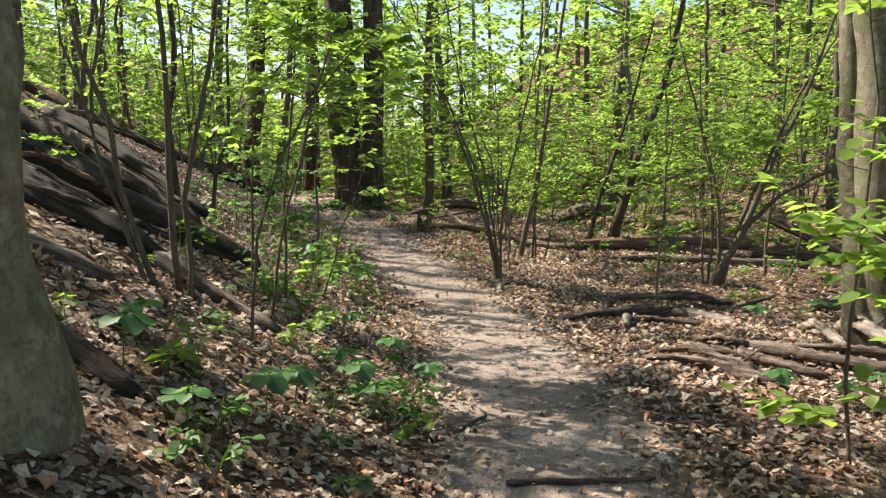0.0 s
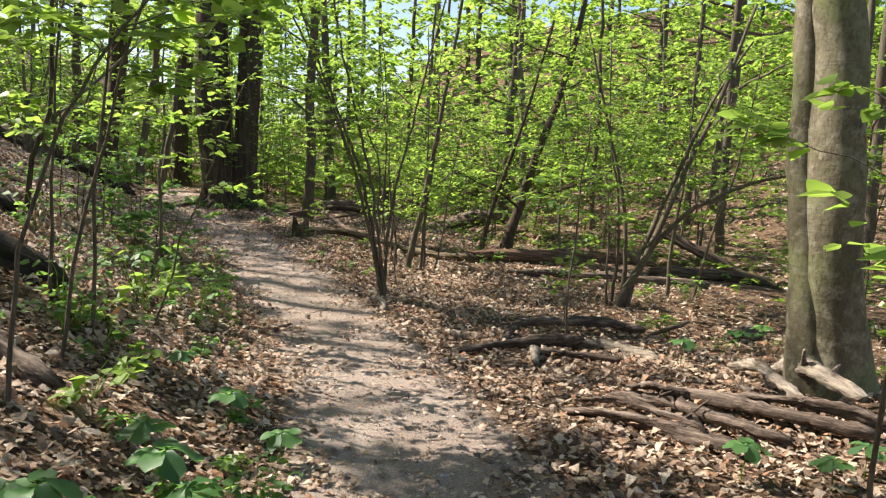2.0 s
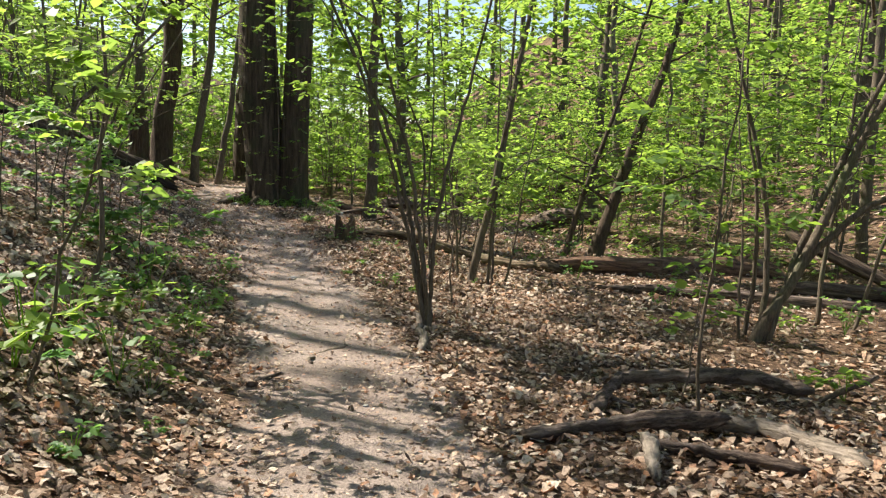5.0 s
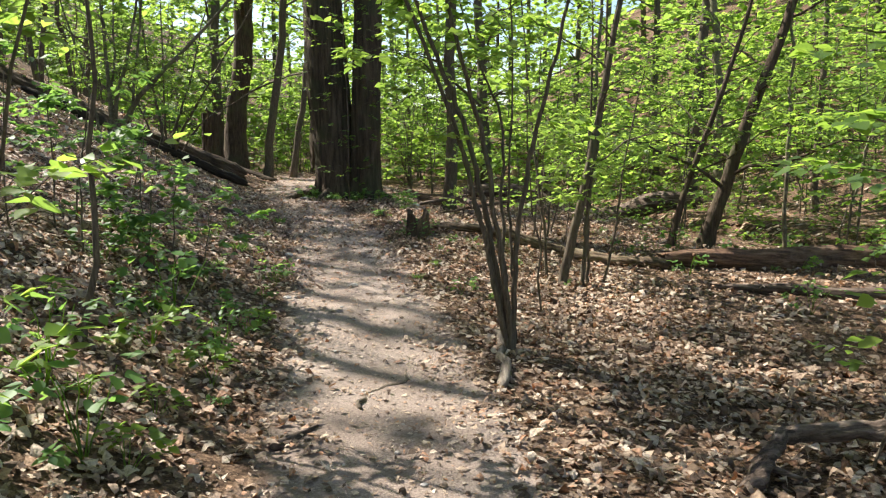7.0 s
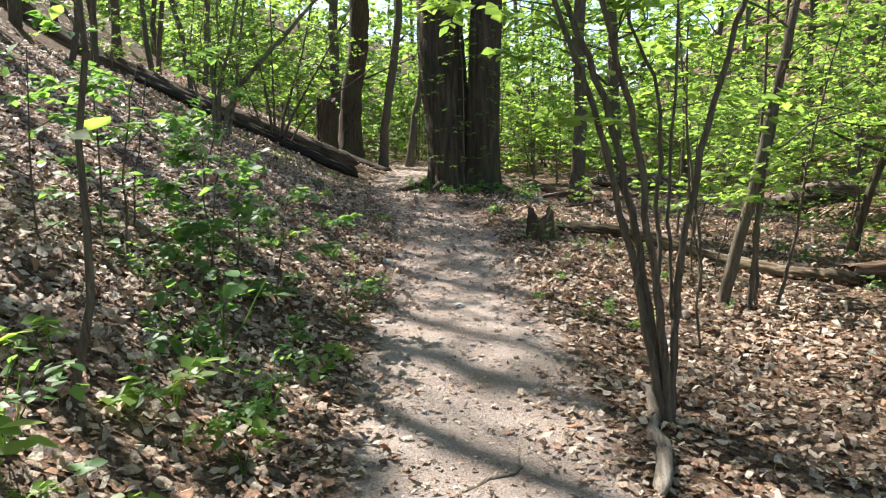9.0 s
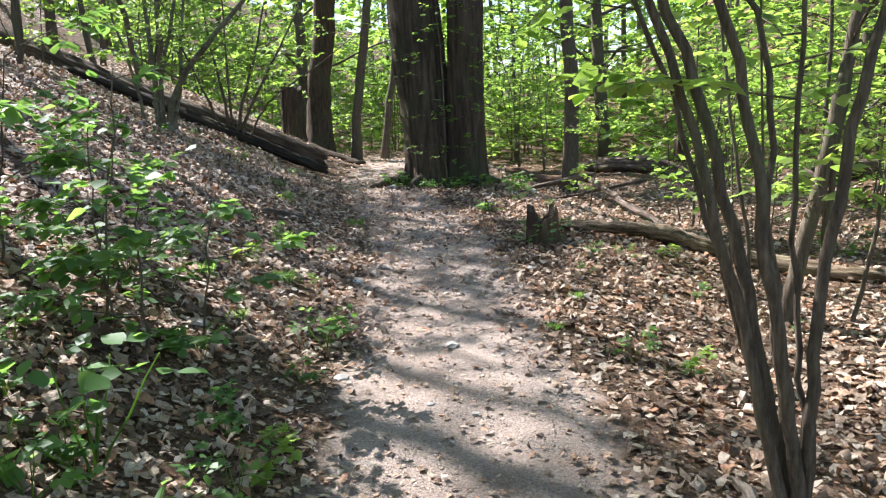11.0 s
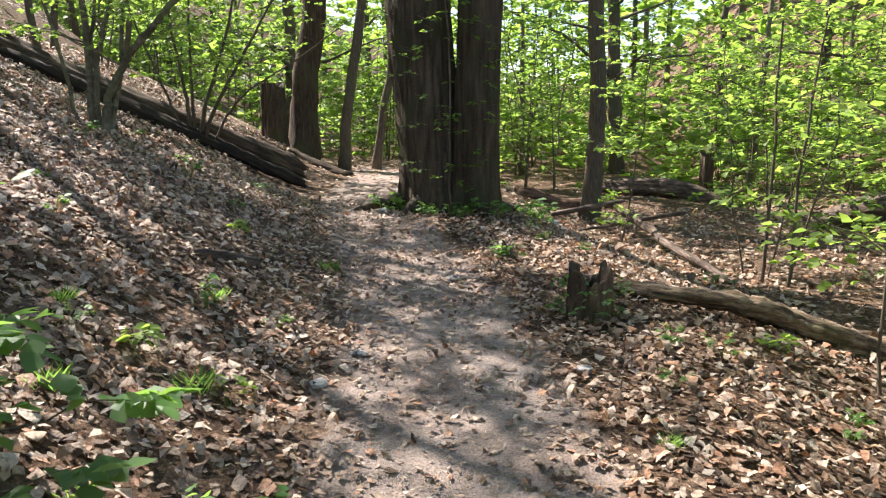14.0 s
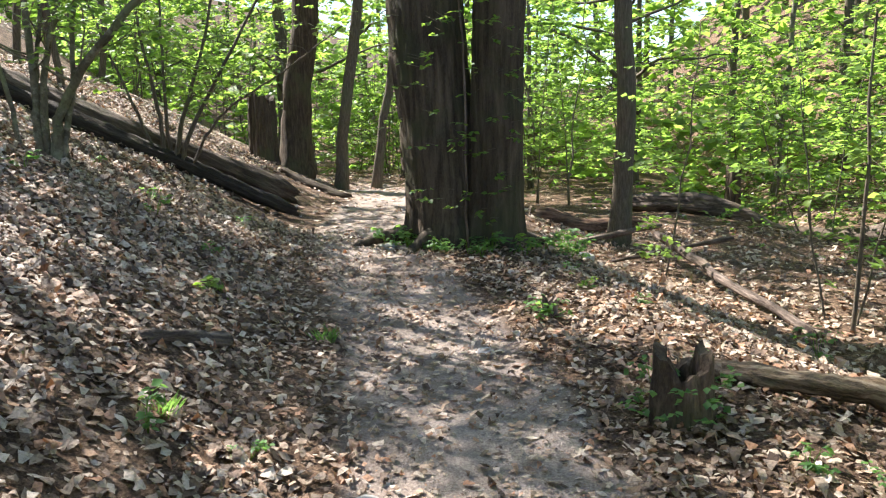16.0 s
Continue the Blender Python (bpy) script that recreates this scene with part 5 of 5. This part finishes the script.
# ---------------------------------------------------------------- dead leaves, twigs and pebbles on the ground
def litter(name, n, lo, hi, size, seed, label, on_path=0.10, spread=3.2, near=-7.0, far=7.0):
    rng = np.random.default_rng(seed)
    y = rng.uniform(lo, hi, n * 3)
    d = rng.uniform(near, far, n * 3)
    pc = along(PATH_X, y)
    x = pc + d
    keep = np.where(np.abs(d) < spread, 1.0, np.exp(-(np.abs(d) - spread) / 0.9))
    clump = 0.5 + 0.5 * np.sin(3.1 * x + 1.3 * y) * np.sin(2.3 * y - 1.1 * x) * 0.7 + 0.2 * np.sin(9 * x + 4 * y) * np.sin(8 * y - 5 * x)
    edge = np.clip((np.abs(d) - 0.25 - 0.25 * np.sin(2.3 * y) * np.sin(1.1 * y + 1)) / 0.6, 0, 1)
    edge = np.maximum(edge, 0.5 * step(12.5, 16, y))
    keep = keep * (on_path + (1 - on_path) * edge) * (0.55 + 0.45 * np.clip(clump, 0, 1))
    ok = rng.uniform(0, 1, len(x)) < keep
    x, y, d, edge = x[ok][:n], y[ok][:n], d[ok][:n], edge[ok][:n]
    m = len(x)
    z = land(x, y) + bumps(x, y) + 0.006 + rng.uniform(0, 0.022, m) * edge
    s = size * (0.4 + 0.95 * rng.uniform(0, 1, m) ** 1.3) * (0.58 + 0.42 * edge)
    a = rng.uniform(0, 6.283, m)
    tl = rng.normal(0, 0.25, m) * (0.25 + 0.75 * edge)
    ca, sa = np.cos(a), np.sin(a)
    grade = (land(x + 0.1, y) - land(x - 0.1, y)) / 0.2
    fwd = np.stack([ca, sa, tl + grade * ca], 1)
    side = np.stack([-sa, ca, rng.normal(0, 0.18, m) * (0.3 + 0.7 * edge) - grade * sa], 1)
    up = np.cross(fwd, side)
    curl = rng.normal(0.14, 0.26, m)
    bend = rng.normal(0.03, 0.22, m)
    c = np.stack([x, y, z], 1)
    pairs = ((-0.33, 0.62), (-0.04, 1.0), (0.27, 0.74))
    V = np.empty((m, 8, 3))
    w = rng.uniform(0.20, 0.42, m)
    twist = rng.normal(0, 0.25, m)
    outline = [(-0.5, 0)] + [(t, sg * ww) for t, ww in pairs for sg in (1, -1)] + [(0.5, 0)]
    for k, (t, ww) in enumerate(outline):
        jit = rng.uniform(0.5, 1.4, m)
        tt = t + rng.normal(0, 0.05, m)
        hgt = curl * abs(ww) ** 1.5 + bend * (t * t * 4) + twist * ww * t
        V[:, k] = c + fwd * (tt * s)[:, None] + side * (ww * w * s * jit)[:, None] + up * (hgt * s)[:, None]
    V[:, :, 2] -= np.minimum((V[:, :, 2] - land(V[:, :, 0], V[:, :, 1]) - bumps(V[:, :, 0], V[:, :, 1])).min(1) + 0.008, 0)[:, None]
    i = np.arange(m) * 8
    tri = np.concatenate([np.stack([i + a, i + b, i + e], 1) for a, b, e in ((0, 1, 2), (1, 3, 4), (1, 4, 2), (3, 5, 6), (3, 6, 4), (5, 7, 6))])
    me = bpy.data.meshes.new(name)
    v = V.reshape(-1, 3)
    me.vertices.add(len(v))
    me.vertices.foreach_set("co", v.ravel())
    me.loops.add(tri.size)
    me.loops.foreach_set("vertex_index", tri.ravel())
    me.polygons.add(len(tri))
    me.polygons.foreach_set("loop_start", np.arange(len(tri)) * 3)
    me.polygons.foreach_set("loop_total", np.full(len(tri), 3))
    me.materials.append(LITTER)
    me.polygons.foreach_set("use_smooth", [True] * len(tri))
    me.update()
    me.validate()
    tagged(new(name, me), label, "leaf litter", kind="stuff")


litter("hill_leaves", 18000, 7.0, 25.0, 0.068, 2, "dry curled beech leaves on the hillside", 0.0, 5.5, -7.0, -1.8)
litter("bottom_leaves", 10000, 4.5, 25.0, 0.078, 3, "dry brown leaves under the shrubs beside the stream", 0.0, 6.5, 2.2, 8.0)
litter("leaf_litter", 36000, 1.4, 20.0, 0.066, 1, "dry brown fallen leaves covering the forest floor", 0.30, 2.5)



def scraps():
    """Crumbled leaf scraps and twig bits on and beside the trodden dirt."""
    rng = np.random.default_rng(12)
    n = 9000
    y = rng.uniform(1.6, 18.5, n)
    x = along(PATH_X, y) + rng.normal(0, 0.75, n)
    a = rng.uniform(0, 6.283, n)
    L = rng.uniform(0.005, 0.022, n)
    w = L * rng.uniform(0.12, 0.6, n)
    c = np.stack([x, y, land(x, y) + bumps(x, y) + 0.007 + rng.uniform(0, 0.006, n)], 1)
    f = np.stack([np.cos(a), np.sin(a), rng.normal(0, 0.2, n)], 1)
    sd = np.stack([-np.sin(a), np.cos(a), rng.normal(0, 0.25, n)], 1)
    q = np.stack([c - f * L[:, None], c + sd * w[:, None], c + f * L[:, None], c - sd * w[:, None]], 1)
    tagged(leaf_mesh("leaf_scraps", q, LITTER), "crumbled leaf scraps on the dirt path", "leaf litter", kind="stuff")


scraps()


def ground_ivy():
    """Low dark-green leaves along the stream banks."""
    rng = np.random.default_rng(31)
    n = 1900
    y = rng.uniform(13, 34, n)
    x = np.interp(y, (12, 20, 28, 60), (10.5, 5.6, 2.2, 2.2)) + rng.normal(0, 1.1, n)
    m = 130
    cy = rng.uniform(13, 36, m)
    cx = np.interp(cy, (12, 20, 28, 60), (10.5, 5.6, 2.2, 2.2)) + rng.uniform(0, 13, m)
    far = rng.integers(0, m, 1700)
    x = np.concatenate([x, cx[far] + rng.normal(0, 0.4, 1700)])
    y = np.concatenate([y, cy[far] + rng.normal(0, 0.4, 1700)])
    n += 1700
    o = np.stack([x, y, land(x, y) + rng.uniform(0.02, 0.35, n) * rng.uniform(0, 1, n)], 1)
    q = spray_leaves(o, rng.uniform(0, 6.28, n), rng.normal(0.2, 0.3, n), rng.uniform(0.1, 0.35, n), 6, 0.085, rng)
    tagged(leaf_mesh("ground_ivy", q, LEAF_DEEP), "low dark-green ground cover along the stream bank", "undergrowth", kind="stuff")


ground_ivy()


def under_litter():
    """Flattened older leaves below the loose ones."""
    rng = np.random.default_rng(18)
    n = 50000
    y = rng.uniform(1.4, 19.8, n)
    d = rng.uniform(-3.4, 3.4, n)
    side = np.clip((np.abs(d) - 0.3 - 0.2 * np.sin(2.3 * y)) / 0.5, 0, 1)
    side = np.maximum(side, 0.4 * step(12, 16, y))
    ok = rng.uniform(0, 1, n) < 0.03 + 0.97 * side
    y, d = y[ok], d[ok]
    n = len(y)
    x = along(PATH_X, y) + d
    a = rng.uniform(0, 6.283, n)
    L = rng.uniform(0.009, 0.036, n)
    w = L * rng.uniform(0.45, 0.9, n)
    c = np.stack([x, y, land(x, y) + bumps(x, y) + rng.uniform(0.006, 0.030, n)], 1)
    grade = (land(x + 0.1, y) - land(x - 0.1, y)) / 0.2
    f = np.stack([np.cos(a), np.sin(a), grade * np.cos(a) + rng.normal(0, 0.3, n)], 1)
    sd = np.stack([-np.sin(a), np.cos(a), -grade * np.sin(a) + rng.normal(0, 0.3, n)], 1)
    sk = rng.normal(0, 0.3, n)
    q = np.stack([c - f * L[:, None], c + sd * w[:, None] + f * (L * sk)[:, None], c + f * L[:, None], c - sd * w[:, None] + f * (L * rng.normal(0, 0.3, n))[:, None]], 1)
    tagged(leaf_mesh("under_litter", q, LITTER), "flattened old brown leaves on the forest floor", "leaf litter", kind="stuff")


under_litter()


def hill_litter():
    """Leaves away from the path: on the hillside, in the bottom land and under the farther trees."""
    rng = np.random.default_rng(15)
    n = 36000
    y = rng.uniform(-4, 34, n)
    d = rng.normal(-1.0, 6.2, n)
    x = along(PATH_X, y) + d
    ok = (np.abs(d) > 2.4) | (y > 19.5) | ((y < 1.6) & (np.abs(d) > 0.7))
    x, y = x[ok], y[ok]
    m = 15000
    fy = rng.uniform(10, 42, m)
    fx = np.interp(fy, (12, 20, 28, 60), (10.5, 5.6, 2.2, 2.2)) + rng.uniform(0.5, 20, m)
    hx, hy = rng.uniform(-19, -8.5, 9000), rng.uniform(11, 31, 9000)
    x, y = np.concatenate([x, hx, fx]), np.concatenate([y, hy, fy])
    n = len(x)
    big = np.where(np.arange(n) >= n - m, 1.7, 1.0)
    a = rng.uniform(0, 6.283, n)
    L = rng.uniform(0.028, 0.065, n) * big
    c = np.stack([x, y, land(x, y) + bumps(x, y) + rng.uniform(0.01, 0.03, n)], 1)
    grade = (land(x + 0.1, y) - land(x - 0.1, y)) / 0.2
    f = np.stack([np.cos(a), np.sin(a), grade * np.cos(a) + rng.normal(0, 0.16, n)], 1)
    sd = np.stack([-np.sin(a), np.cos(a), -grade * np.sin(a) + rng.normal(0, 0.16, n)], 1)
    q = np.stack([c - f * L[:, None], c + sd * L[:, None] * 0.6, c + f * L[:, None], c - sd * L[:, None] * 0.6], 1)
    tagged(leaf_mesh("hill_litter", q, LITTER), "dry fallen leaves on the hillside and under the trees", "leaf litter", kind="stuff")


hill_litter()


def pebbles():
    rng = np.random.default_rng(6)
    bm = bmesh.new()
    for k in range(150):
        y = rng.uniform(2, 17.5)
        x = float(along(PATH_X, y)) + rng.normal(0, 0.42)
        s = 0.006 + 0.016 * rng.uniform() ** 3
        m = Matrix.LocRotScale((x, y, ground_z(x, y) + s * 0.2), Euler((0, 0, rng.uniform(0, 6))), (s * rng.uniform(1, 1.6), s, s * 0.6))
        bmesh.ops.create_icosphere(bm, subdivisions=1, radius=1, matrix=m)
    me = bpy.data.meshes.new("pebbles")
    bm.to_mesh(me)
    bm.free()
    me.materials.append(STONE)
    tagged(new("pebbles", me), "small grey pebbles in the trodden dirt", "pebbles", kind="stuff")
    for k, (x, y, s) in enumerate(((-1.95, 13.9, 0.06), (-1.9, 14.4, 0.05), (-2.3, 12.1, 0.06), (-0.9, 12.6, 0.05), (-1.4, 12.0, 0.045), (-1.7, 16.2, 0.06), (-3.2, 19.2, 0.09), (-1.2, 19.6, 0.13), (-0.6, 14.4, 0.05))):
        bm = bmesh.new()
        bmesh.ops.create_icosphere(bm, subdivisions=2, radius=s)
        r2 = np.random.default_rng(k)
        for v in bm.verts:
            v.co *= 1 + 0.12 * r2.normal()
            v.co.z *= 0.45
        me = bpy.data.meshes.new("stone")
        bm.to_mesh(me)
        bm.free()
        me.materials.append(STONE)
        ob = new("stone", me)
        ob.location = (x, y, ground_z(x, y) + s * 0.15)
        tagged(ob, "small flat grey stone on the dirt", "stone", "path stones")


pebbles()
